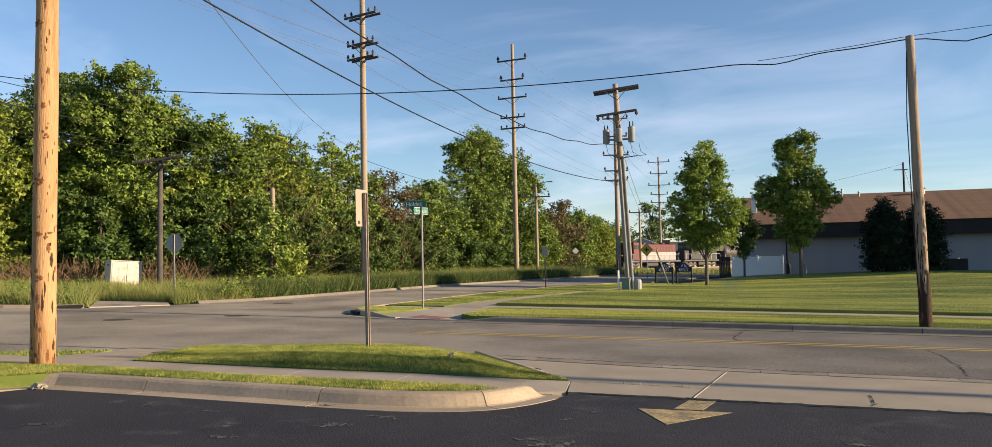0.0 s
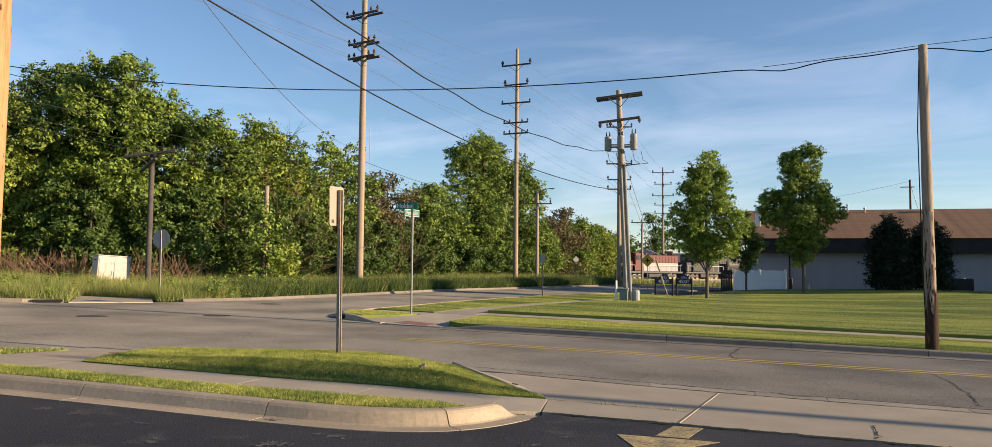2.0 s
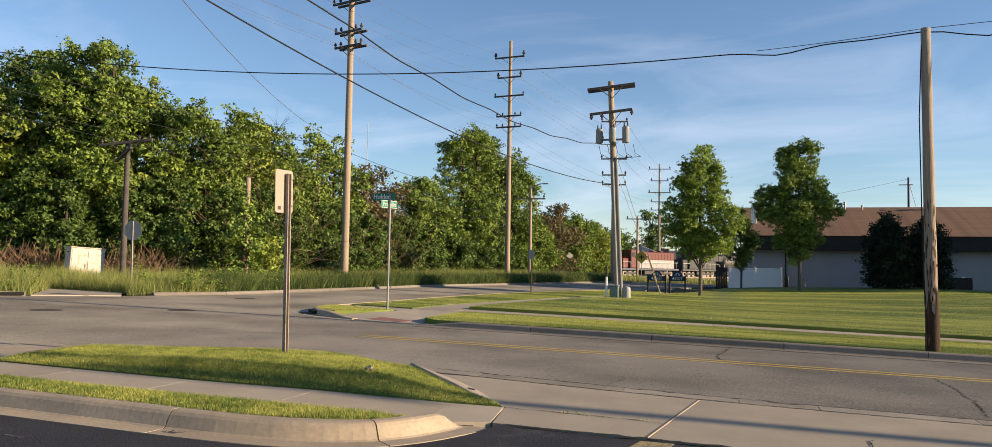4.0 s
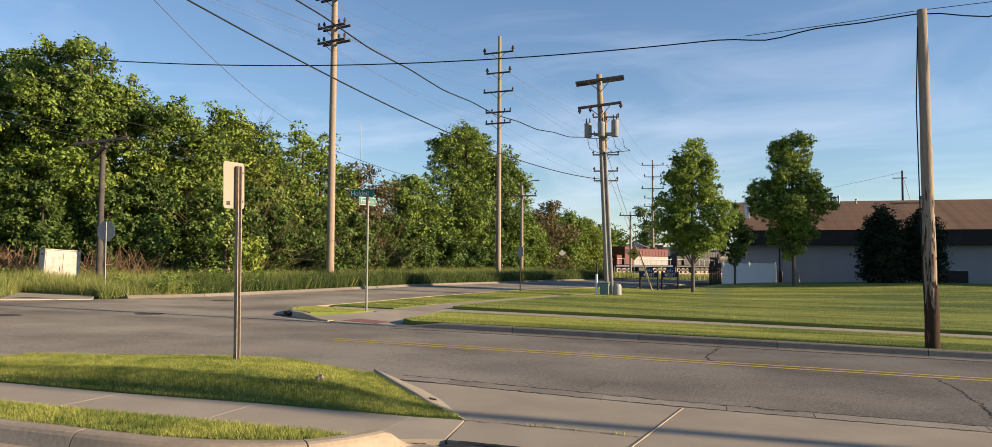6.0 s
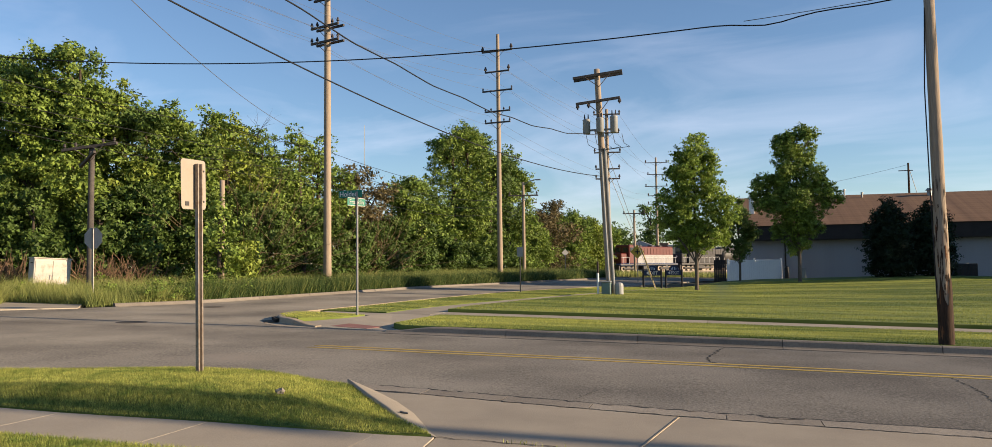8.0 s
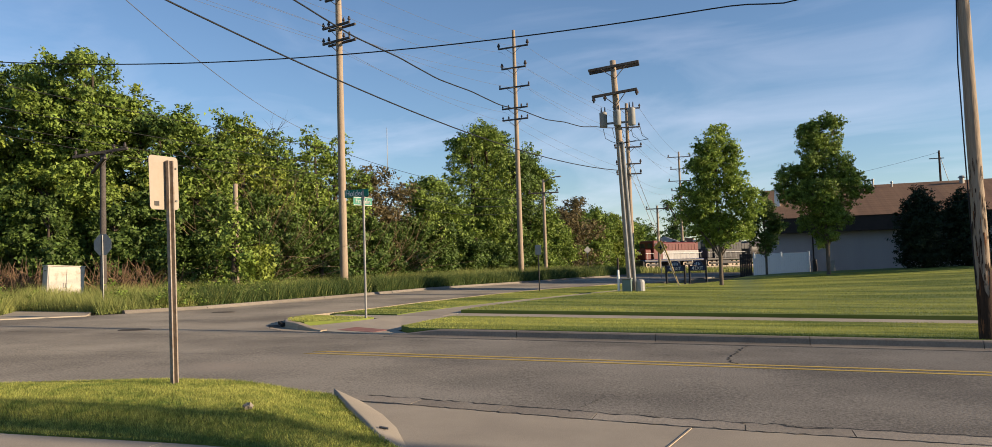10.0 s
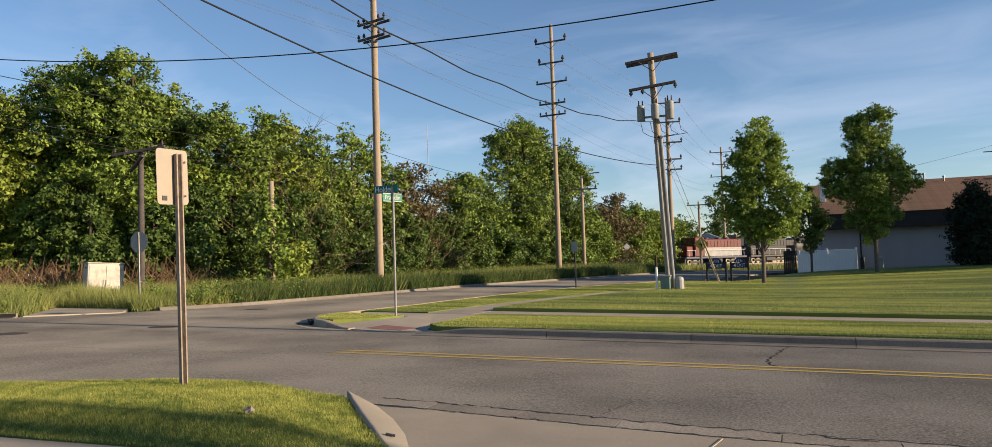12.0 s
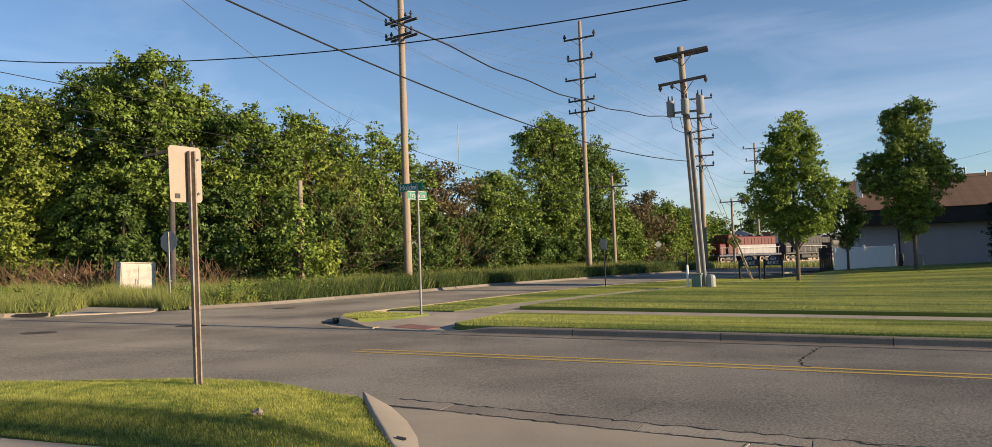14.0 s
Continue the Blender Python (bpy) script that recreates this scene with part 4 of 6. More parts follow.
# second and third tree take darker leaf greens for the shade on them
for x, y, h, lumps, leaf, name in ((-0.2, 45.0, 7.95, PEAR_A, 3, "young pear tree with a bright upright crown on the lawn"), (5.75, 56.0, 9.5, PEAR_B, 0, "taller pear tree in part shade on the lawn"), (2.35, 62.0, 6.6, PEAR_C, 2, "small dark tree beside the white fence")):
    lumps = [(a, b * 0.955, s) for a, b, s in lumps]
    z = float(lawn_z(x, y)) - 0.02
    top = empty("lawn_tree", pose(x, y, z), name, "tree", "trees on the lawn")
    bm, tips = bmesh.new(), []
    tr = 0.0125 * h
    tube(bm, [(0, 0, -0.1), (0, 0, 0.1), (0.02, 0, h * 0.2), (-0.03, 0, h * 0.5), (0, 0, h * 0.9)], [tr * 1.5, tr, tr * 0.9, tr * 0.6, tr * 0.15], 10, cap=False)
    for bx, bz, br in lumps:
        a = Vector((0, 0, max(h * 0.17, bz - abs(bx) * 1.3 - br * 1.1)))
        b = Vector((bx, rng.normal(0, 0.4), bz))
        tube(bm, [a, a.lerp(b, 0.4) + Vector((0, 0, 0.12)), b], [tr * 0.35, tr * 0.25, tr * 0.1], 5, cap=False)
    part("trunk", bm, M["pale_bark"], top, smooth=True)
    blobs = []
    for bx, bz, br in lumps:
        blobs.append((bx * 0.8, 0, bz, br * 0.62, br * 0.62, br * 0.7))
        for k in range(7):
            a = rng.uniform(0, 2 * math.pi)
            s = br * rng.uniform(0.26, 0.5)
            blobs.append((bx + (br - s) * 0.95 * math.cos(a), rng.normal(0, 0.3) + (br - s * 0.4) * math.sin(a), bz + rng.uniform(-0.45, 0.45) * br, s, s, s * 1.15))
    leaves("crown", top, blobs, int(2300 * len(lumps) * (h / 8.3) ** 2), 0.085, LEAF[leaf], 0.3, spread=0.085)

for x, y, h, r in ((11.85, 61.0, 5.3, 1.75), (14.5, 61.6, 5.0, 1.6)):
    z = float(lawn_z(x, y))
    top = empty("arborvitae", pose(x, y, z), "dense dark evergreen shrub against the building", "evergreen", "evergreens by the wall")
    part("trunk", tubed([(0, 0, -0.1), (0, 0, h * 0.8)], [0.12, 0.03], 8), M["bark"], top)
    blobs = []
    for k in range(26):
        f = k / 26
        w = r * (1 - 0.15 * f) * math.sqrt(max(0.05, 1 - max(0, (f - 0.55) / 0.45) ** 2))
        a = k * 2.4
        blobs.append((math.cos(a) * w * 0.42, math.sin(a) * w * 0.42, h * (0.08 + 0.86 * f), w * 0.6, w * 0.6, h * 0.1))
    blobs += [(0, 0, h * f, r * 0.62, r * 0.62, h * 0.2) for f in (0.2, 0.4, 0.58)]
    leaves("foliage", top, blobs, 34000, 0.1, M["conifer"], 0.4, 0.5, spread=0.1)


# ---- poles ----
def insulator(parent, p, s=1.0):
    bm = bmesh.new()
    tube(bm, [p, p + Vector((0, 0, 0.05)) * s, p + Vector((0, 0, 0.06)) * s, p + Vector((0, 0, 0.12)) * s, p + Vector((0, 0, 0.13)) * s, p + Vector((0, 0, 0.2)) * s],
         [0.03 * s, 0.03 * s, 0.065 * s, 0.06 * s, 0.045 * s, 0.03 * s], 8)
    return part("insulator", bm, M["insul"], parent)


def crossarm(pole, z, half, yaw, off=0.14, pins=(), pin_size=1.0, tilt=0.0, brace=True, up=True):
    """A timber arm across the pole with braces and insulators."""
    m = Matrix.Translation((0, 0, z)) @ Matrix.Rotation(radians(yaw), 4, "Z") @ Matrix.Rotation(radians(tilt), 4, "Y")
    bm = boxed(-half, half, -off - 0.06, -off + 0.05, -0.06, 0.06, bevel=0.012)
    bm.transform(m)
    arm = part("crossarm", bm, M["arm"], pole)
    if brace:
        for s in (-1, 1):
            bm = tubed([(s * half * 0.5, -off - 0.07, -0.05), (0, -off + 0.02, -0.55)], [0.018, 0.018], 4)
            bm.transform(m)
            part("brace", bm, M["arm"], pole)
    for k in pins:
        insulator(arm, m @ Vector((k * half, -off, 0.06 if up else -0.26)), pin_size)
    return arm


def ragged(r, top, sides):
    """A sleeve of tar round a pole's foot, with an uneven upper edge."""
    bm = tubed([(0, 0, -0.2), (0, 0, top * 0.5), (0, 0, top)], [r + 0.012, r + 0.006, r + 0.002], sides, cap=False)
    for v in bm.verts:
        if v.co.z > top * 0.9:
            v.co.z += rng.uniform(-0.35, 0.45)
    return bm


def utility_pole(name, x, y, h, r0, r1, label, lean=(0, 0), base=None, material="pole", sides=14, dark=0.0):
    z = float(g(x, y)) if base is None else base
    top = empty(name, pose(x, y, z), label, "utility pole")
    bm = bmesh.new()
    n = 12
    pts = [Vector((lean[0] * k / n, lean[1] * k / n, -0.3 + (h + 0.3) * k / n)) for k in range(n + 1)]
    tube(bm, pts, [r0 + (r1 - r0) * k / n + 0.004 * math.sin(k * 2.1) for k in range(n + 1)], sides)
    part("shaft", bm, M[material], top, smooth=True)
    if dark:
        part("tarred_butt", ragged(r0, dark, sides), M["pole_dark"], top, "dark tarred foot of the pole", True)
    return top


# tall line poles beside the street
P1 = utility_pole("utility_pole", -18.85, 40.96, 17.4, 0.215, 0.15, "tall weathered timber pole with paired crossarms")
for z, w in ((15.58, 1.2), (13.92, 1.0), (13.1, 1.0)):
    crossarm(P1, z, w, -17, 0.2, (-0.95, -0.55, 0.55, 0.95), 1.3)
    crossarm(P1, z, w, 163, 0.2, (), brace=False)
P2 = utility_pole("utility_pole", -15.62, 63.3, 19.55, 0.225, 0.13, "very tall timber pole with five crossarms")
for z, w in ((18.15, 1.3), (16.5, 1.05), (14.97, 1.3), (13.32, 1.1), (12.42, 1.1)):
    crossarm(P2, z, w, -8, 0.2, (-0.95, 0.95) if w > 1.2 or z > 16 else (-0.95, -0.5, 0.5, 0.95), 2.0 if z > 15 else 1.2)
P3 = utility_pole("utility_pole", -8.6, 75.0, 15.4, 0.24, 0.14, "timber pole with stacked crossarms")
for z, w in ((14.9, 1.2), (13.2, 1.1), (11.4, 1.2), (9.9, 1.1), (9.0, 1.1)):
    crossarm(P3, z, w, 10, 0.2, (-0.95, 0.95), 1.6)
P4 = utility_pole("utility_pole", -15.8, 72.0, 8.5, 0.17, 0.12, "slim timber pole with a lamp bracket")
crossarm(P4, 7.3, 1.35, 10, 0.18, (-0.9, 0.9), 1.5)
part("lamp_arm", tubed([(0, 0, 8.2), (0.6, 0, 8.6), (1.2, 0, 8.7)], [0.04, 0.04, 0.04], 6), M["steel"], P4)
part("lamp_head", boxed(1.15, 1.65, -0.1, 0.1, 8.63, 8.74, bevel=0.04), M["grey_paint"], P4)
P5 = utility_pole("utility_pole", -8.8, 100.0, 7.9, 0.16, 0.12, "slim timber pole with one crossarm")
crossarm(P5, 7.5, 1.35, 5, 0.18, (-0.9, 0.9), 1.5)
P6 = utility_pole("utility_pole", -8.8, 138.0, 19.5, 0.24, 0.14, "distant tall timber pole with crossarms")
for z, w in ((18.6, 1.9), (16.6, 1.5), (14.6, 1.9), (13.0, 1.5), (11.6, 1.5)):
    crossarm(P6, z, w, 8, 0.2, (-0.9, 0.9), 2.0)
OLD = utility_pole("utility_pole", -23.75, 30.0, 6.2, 0.13, 0.11, "short grey timber pole with one dark crossarm in the brush", material="arm")
crossarm(OLD, 6.1, 1.2, 10, 0.16, (-0.9, -0.5, 0.5, 0.9), 1.0, -6)
crossarm(OLD, 5.6, 0.9, -30, 0.16, (), 1.0, -14, brace=False)
STUMP = utility_pole("pole_stub", -21.2, 35.2, 5.2, 0.12, 0.11, "bare cut timber pole stub among the leaves")

# leaning transformer pole
TP = utility_pole("utility_pole", -3.78, 39.0, 10.25, 0.18, 0.13, "leaning timber pole carrying three grey transformers", (-0.46, 0.0), float(g(-3.78, 39)) + 0.16)
crossarm(TP, 9.95, 1.12, 4, 0.2, (), tilt=-6)
crossarm(TP, 9.93, 1.12, 184, 0.2, (), tilt=6, brace=False)
crossarm(TP, 8.75, 1.0, 4, 0.2, (-0.95, -0.45, 0.95), 1.3, -6, up=False)
for o in TP.children:
    if o.name.startswith(("crossarm", "brace")):
        o.location.x -= 0.42
for dx, dy, s in ((-0.62, -0.12, 1.0), (0.02, -0.32, 1.0), (0.62, -0.1, 1.15)):
    c = Vector((-0.33 + dx, dy, 7.28))
    bm = tubed([c, c + Vector((0, 0, 0.03)), c + Vector((0, 0, 0.6 * s)), c + Vector((0, 0, 0.64 * s)), c + Vector((0, 0, 0.7 * s))], [0.15, 0.17, 0.17, 0.185, 0.08], 16)
    can = part("transformer", bm, M["grey_paint"], TP, "grey steel transformer can", True)
    for k in (-0.08, 0.08):
        part("bushing", tubed([c + Vector((k, 0, 0.66 * s)), c + Vector((k, 0, 0.9 * s))], [0.035, 0.02], 6), M["insul"], can)
part("bracket", boxed(-0.98, 0.3, -0.05, 0.05, 7.42, 7.5), M["steel"], TP)
part("conduit", tubed([(0.17, -0.1, 0), (-0.14, -0.12, 6.6)], [0.06, 0.06], 8), M["grey_paint"], TP)
part("conduit", tubed([(-0.02, -0.22, 0), (-0.3, -0.2, 6.4)], [0.045, 0.045], 8), M["grey_paint"], TP)
for k in range(5):
    a = Vector((-0.95 + 0.4 * k, -0.25, 7.2))
    part("jumper_wire", tubed([a, a + Vector((0.1, -0.1, -0.45)), a + Vector((0.35, 0, -0.6)), Vector((-0.3, -0.12, 6.5))], [0.012] * 4, 4), M["rubber"], TP)

# poles near the camera
RP = utility_pole("utility_pole", 5.03, 20.55, 6.95, 0.133, 0.098, "weathered timber pole with a dark tarred foot beside the kerb", (-0.06, 0), float(g(4.96, 20.55)) + 0.1, dark=1.05)
part("ground_wire", tubed([(-0.16, -0.1, 1.0), (-0.2, -0.1, 3.0), (-0.22, -0.08, 5.0), (-0.15, -0.02, 6.6)], [0.012] * 4, 5), M["rubber"], RP)
NP = utility_pole("utility_pole", -8.32, 8.5, 11.5, 0.153, 0.122, "thick sunlit pine pole with knots and dark streaks", (0.04, 0), float(g(-8.35, 8.5)) + 0.12, material="pole_new", sides=24)
def bark_patch(parent, a, z, w, h, r, material):
    """A thin ragged patch lying on a round shaft."""
    bm = bmesh.new()
    n = 9
    c = bm.verts.new(((r + 0.004) * math.cos(a), (r + 0.004) * math.sin(a), z))
    ring = []
    for k in range(n * 2):
        t = 2 * math.pi * k / (n * 2)
        s = rng.uniform(0.5, 1.1)
        aa, zz = a + math.cos(t) * w / 2 / r * s, z + math.sin(t) * h / 2 * s
        ring.append(bm.verts.new(((r + 0.003) * math.cos(aa), (r + 0.003) * math.sin(aa), zz)))
    for k in range(n * 2):
        bm.faces.new((c, ring[k], ring[(k + 1) % (n * 2)]))
    return part("bark_patch", bm, M[material], parent)


for k in range(120):
    z = 0.05 + 5.6 * rng.random() ** 1.9
    low = z < 1.7
    bark_patch(NP, rng.uniform(-2.6, 1.2), z, rng.uniform(0.008, 0.05 if low else 0.018), rng.uniform(0.04, 0.3 if low else 0.16), 0.1535 - 0.0026 * z, "pole_dark" if low and k % 3 == 0 else "knot").location.x = 0.04 * (z + 0.3) / 11.8
for z, a in ((4.95, -1.2), (4.6, -1.7), (3.45, -1.25), (3.1, -0.7), (2.45, -1.5), (1.75, -1.0), (1.2, -1.4)):
    for m in range(6):
        bark_patch(NP, a + rng.normal(0, 0.35), z + rng.normal(0, 0.03), rng.uniform(0.03, 0.07), rng.uniform(0.03, 0.07), 0.1545 - 0.0026 * z, "knot").location.x = 0.04 * (z + 0.3) / 11.8
for k in range(150):
    z = 0.1 + 3.1 * rng.random() ** 1.5
    ob = bark_patch(RP, rng.uniform(-3.3, 0.3), z, rng.uniform(0.012, 0.05) * (1.3 - 0.25 * z), rng.uniform(0.06, 0.4), 0.136 - 0.005 * z, "pole_dark" if k % 4 else "knot")
    ob.location.x = -0.06 * (z + 0.3) / 7.25
# unseen trees, added to shade the far lawn and the wall behind
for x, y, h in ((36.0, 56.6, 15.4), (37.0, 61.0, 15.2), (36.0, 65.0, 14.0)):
    tree("tree", x, y, h, 3.6, LEAF[2], "unseen tall tree added beyond the lawn to cast shade", 12000, 0.24, low=0.05, lumps=36, group="tall trees beyond the lawn")
utility_pole("utility_pole", 52.0, 20.6, 11.6, 0.2, 0.15, "timber pole further along the street")
# unseen pole and can, added to throw a shadow over apron and island
NEAR_OFF = utility_pole("utility_pole", 30.0, 11.22, 11.0, 0.17, 0.13, "unseen timber pole with one transformer, added to cast shadow")
c = Vector((-0.35, -0.5, 9.1))
can = part("transformer", tubed([c, c + Vector((0, 0, 0.04)), c + Vector((0, 0, 1.2)), c + Vector((0, 0, 1.28))], [0.17, 0.2, 0.2, 0.1], 16), M["grey_paint"], NEAR_OFF, "grey steel transformer can", True)
part("bushing", tubed([c + Vector((0, 0, 1.25)), c + Vector((0, 0, 1.6))], [0.05, 0.03], 6), M["insul"], can)
part("bracket", boxed(-0.2, -0.1, -0.55, 0.15, 9.6, 9.75), M["steel"], NEAR_OFF)


# ---- cables ----
def cable(a, b, sag, r, label, material="rubber", kink=()):
    """A hanging cable between two points."""
    a, b = Vector(a), Vector(b)
    n = 110 if kink else 28
    pts = []
    for k in range(n + 1):
        f = k / n
        p = a.lerp(b, f)
        p.z -= sag * 4 * f * (1 - f)
        for kf, kd, kw in kink:
            p.z += kd * math.exp(-((f - kf) / kw) ** 2)
        pts.append(p)
    ob = link("cable", tubed(pts, [r] * (n + 1), 5), M[material], smooth=True)
    return tagged(ob, label, "cable", "overhead cables")


cable((4.9, 20.6, 6.85), (-31.6, 20.2, 10.35), 1.69, 0.0145, "thick black overhead cable along the street", kink=((0.03, -0.02, 0.012), (0.08, -0.13, 0.017)))
cable((4.9, 20.6, 6.92), (1.5, 20.56, 6.62), 0.02, 0.008, "thin messenger wire above the thick cable", "wire")
cable((4.9, 20.6, 6.85), (52.0, 20.6, 10.9), 0.5, 0.0145, "thick black overhead cable along the street", kink=((0.028, -0.22, 0.015),))
cable((4.9, 20.6, 6.92), (52.0, 20.6, 11.3), 0.5, 0.008, "thin messenger wire above the thick cable", "wire")
cable((-8.42, 8.5, 6.7), (-4.05, 39.0, 5.6), 0.89, 0.016, "black overhead cable crossing the street")
cable((-8.42, 8.5, 8.2), (-4.1, 39.0, 7.5), 1.42, 0.017, "bundled black overhead cable crossing the street", kink=[(0.06 * k, 0.03 if k % 2 else -0.03, 0.02) for k in range(1, 16)])
cable((-8.4, 8.5, 8.6), (-18.95, 40.96, 8.36), 1.2, 0.009, "thin grey wire crossing the street", "wire")
cable((-29.0, -6.0, 9.7), (-18.95, 40.96, 7.80), 0.35, 0.014, "dark wire along the wood's edge")
cable((-30.0, 7.5, 9.9), (-18.95, 40.96, 7.03), 0.6, 0.014, "dark wire along the wood's edge")
cable((-30.1, 7.5, 9.3), (-18.95, 40.96, 6.52), 0.7, 0.012, "dark wire along the wood's edge")
cable((-30.2, 7.5, 9.5), (-18.95, 40.96, 6.00), 0.82, 0.012, "dark wire along the wood's edge")
for za, zb, s in ((7.65, 7.4, 0.5), (6.9, 6.8, 0.6), (6.4, 6.3, 0.7), (5.9, 5.8, 0.8)):
    cable((-18.95, 40.96, za * 1.02), (-15.5, 63.3, zb), s, 0.013, "dark wire between tall poles")
    cable((-15.5, 63.3, zb), (-15.8, 72.0, 7.4), s, 0.013, "dark wire between tall poles")
for dx, za, zb, zc in ((-1.2, 15.45, 18.45, 15.2), (1.2, 15.45, 18.45, 15.2), (-1.0, 13.85, 16.8, 13.5), (1.0, 13.85, 16.8, 13.5), (1.0, 13.0, 15.27, 11.7), (-1.0, 13.0, 13.62, 10.2), (-0.6, 13.0, 12.72, 9.3)):
    z = float(g(-18.5, 40))
    cable((-18.5 + dx, 40.0, za + z), (-15.5 + dx, 63.3, zb), 0.5, 0.008, "thin bare line wire between tall poles", "wire")
    cable((-15.5 + dx, 63.3, zb), (-8.6 + dx, 75.0, zc), 0.3, 0.008, "thin bare line wire between tall poles", "wire")
    cable((-8.6 + dx, 75.0, zc), (-8.8 + dx, 138.0, zc + 3.5), 0.9, 0.01, "thin bare line wire between tall poles", "wire")
    cable((-18.5 + dx, 40.0, za + z), (-24.5 + dx, -6.0, za + 0.5), 0.6, 0.007, "thin bare line wire along the street", "wire")


# ---- signs, cabinet and small street things ----
def text_mesh(body, size, depth, m, material, parent, name="lettering", width=None):
    """Raised letters in the built-in font."""
    cu = bpy.data.curves.new(name, "FONT")
    cu.body, cu.size, cu.extrude, cu.align_x, cu.align_y = body, size, depth, "CENTER", "CENTER"
    tmp = new(name, cu)
    me = bpy.data.meshes.new_from_object(tmp.evaluated_get(bpy.context.evaluated_depsgraph_get()))
    bpy.data.objects.remove(tmp)
    if width:
        xs = [v.co.x for v in me.vertices]
        k = width / (max(xs) - min(xs))
        me.transform(Matrix.Diagonal((k, 1, 1, 1)))
    me.transform(m)
    me.materials.clear()
    me.materials.append(material)
    ob = new(name, me)
    ob.parent = parent
    return ob


def plate(w, h, t, corner=0.03, sides=4):
    """A flat plate with rounded corners standing in the xz plane, centred."""
    bm = bmesh.new()
    pts = []
    for cx, cz, a0 in ((w / 2 - corner, h / 2 - corner, 0), (-w / 2 + corner, h / 2 - corner, 90), (-w / 2 + corner, -h / 2 + corner, 180), (w / 2 - corner, -h / 2 + corner, 270)):
        pts += [(cx + corner * math.cos(radians(a0 + 90 * k / sides)), cz + corner * math.sin(radians(a0 + 90 * k / sides))) for k in range(sides + 1)]
    f = bm.faces.new([bm.verts.new((x, -t / 2, z)) for x, z in pts])
    r = bmesh.ops.extrude_face_region(bm, geom=[f])
    bmesh.ops.translate(bm, vec=(0, t, 0), verts=[v for v in r["geom"] if isinstance(v, bmesh.types.BMVert)])
    bmesh.ops.recalc_face_normals(bm, faces=bm.faces[:])
    return bm


def channel(h, w=0.075, d=0.04, t=0.006, z0=-0.2):
    """A U-channel post with lips."""
    prof = [(-w / 2, 0), (-w / 2 + 0.018, 0), (-0.022, d), (0.022, d), (w / 2 - 0.018, 0), (w / 2, 0), (w / 2, t), (w / 2 - 0.014, t), (0.026, d + t), (-0.026, d + t), (-w / 2 + 0.014, t), (-w / 2, t)]
    bm = bmesh.new()
    lo, hi = [bm.verts.new((x, y, z0)) for x, y in prof], [bm.verts.new((x, y, h)) for x, y in prof]
    n = len(prof)
    for k in range(n):
        bm.faces.new((lo[k], lo[(k + 1) % n], hi[(k + 1) % n], hi[k]))
    bm.faces.new(hi)
    bmesh.ops.recalc_face_normals(bm, faces=bm.faces[:])
    return bm


# traffic sign seen from behind on the grass island
sx, sy = -5.12, 11.8
sign = empty("street_sign", pose(sx, sy, float(isl_z(sx, sy)), 0, -1.2, 90), "pale metal traffic sign seen from behind on a steel post", "sign")
bm = channel(2.5, 0.09, 0.05)
part("post", bm, M["rust"], sign, "grey-brown steel channel post")
bm = plate(0.46, 0.6, 0.004, 0.045)
bm.transform(pose(0.0, 0.056 + 0.012, 2.25))
bm.transform(pose(0, 0, 0, 0, -1, 0))
panel = part("panel", bm, M["alu"], sign, "cream aluminium back of the sign panel")
for z in (2.05, 2.42):
    part("bolt", tubed([(0.12, 0.045, z), (0.12, 0.03, z)], [0.014, 0.012], 6), M["steel"], sign)
part("sticker", boxed(-0.2, -0.13, 0.06, 0.065, 1.99, 2.04), M["loco_grey"], sign, "small grey sticker")

# street name signs
bx, by = -8.48, 23.0
names = empty("street_name_sign", pose(bx, by, float(g(bx, by)) + 0.1), "two green street name blades on a galvanised post", "sign")
part("post", tubed([(0, 0, -0.2), (0, 0, 3.12)], [0.03, 0.03], 10), M["steel"], names)
part("bracket", boxed(-0.03, 0.03, -0.03, 0.03, 3.1, 3.36), M["steel"], names)
b1 = plate(0.72, 0.2, 0.006, 0.012)
b1.transform(pose(-0.2, 0, 3.3, 0, 0, -4))
blade1 = part("upper_blade", b1, M["green_sign"], names, "green blade with pale lettering")
text_mesh("Holden", 0.2, 0.003, pose(-0.25, -0.008, 3.295, 90, 0, -4), M["white"], blade1, width=0.54)
part("suffix_mark", boxed(0.06, 0.12, -0.014, -0.008, 3.27, 3.33), M["white"], blade1)
b2 = plate(0.62, 0.22, 0.006, 0.012)
b2.transform(pose(-0.03, 0.02, 3.08, 0, 0, 66))
blade2 = part("lower_blade", b2, M["green_sign"], names, "bright green blade with pale border")
for dz in (-0.1, 0.1):
    bb = boxed(-0.3, 0.3, -0.0065, -0.0035, dz - 0.008, dz + 0.008)
    bb.transform(pose(-0.03, 0.02, 3.08, 0, 0, 66))
    part("border", bb, M["letter"], blade2)
text_mesh("Franklin", 0.17, 0.003, pose(-0.03 + 0.0075, 0.02 - 0.004, 3.075, 90, 0, 66), M["letter"], blade2, width=0.48)

# stop sign from behind
tx, ty = -19.8, 25.9
stop = empty("stop_sign", pose(tx, ty, float(g(tx, ty)) - 0.16, 0, -1, 2), "octagonal road sign seen from behind among weeds", "sign")
part("post", channel(2.75, 0.06, 0.035), M["steel"], stop)
bm = bmesh.new()
f = bm.faces.new([bm.verts.new((0.385 * math.cos(radians(22.5 + 45 * k)), 0.045, 2.42 + 0.385 * math.sin(radians(22.5 + 45 * k)))) for k in range(8)])
r = bmesh.ops.extrude_face_region(bm, geom=[f])
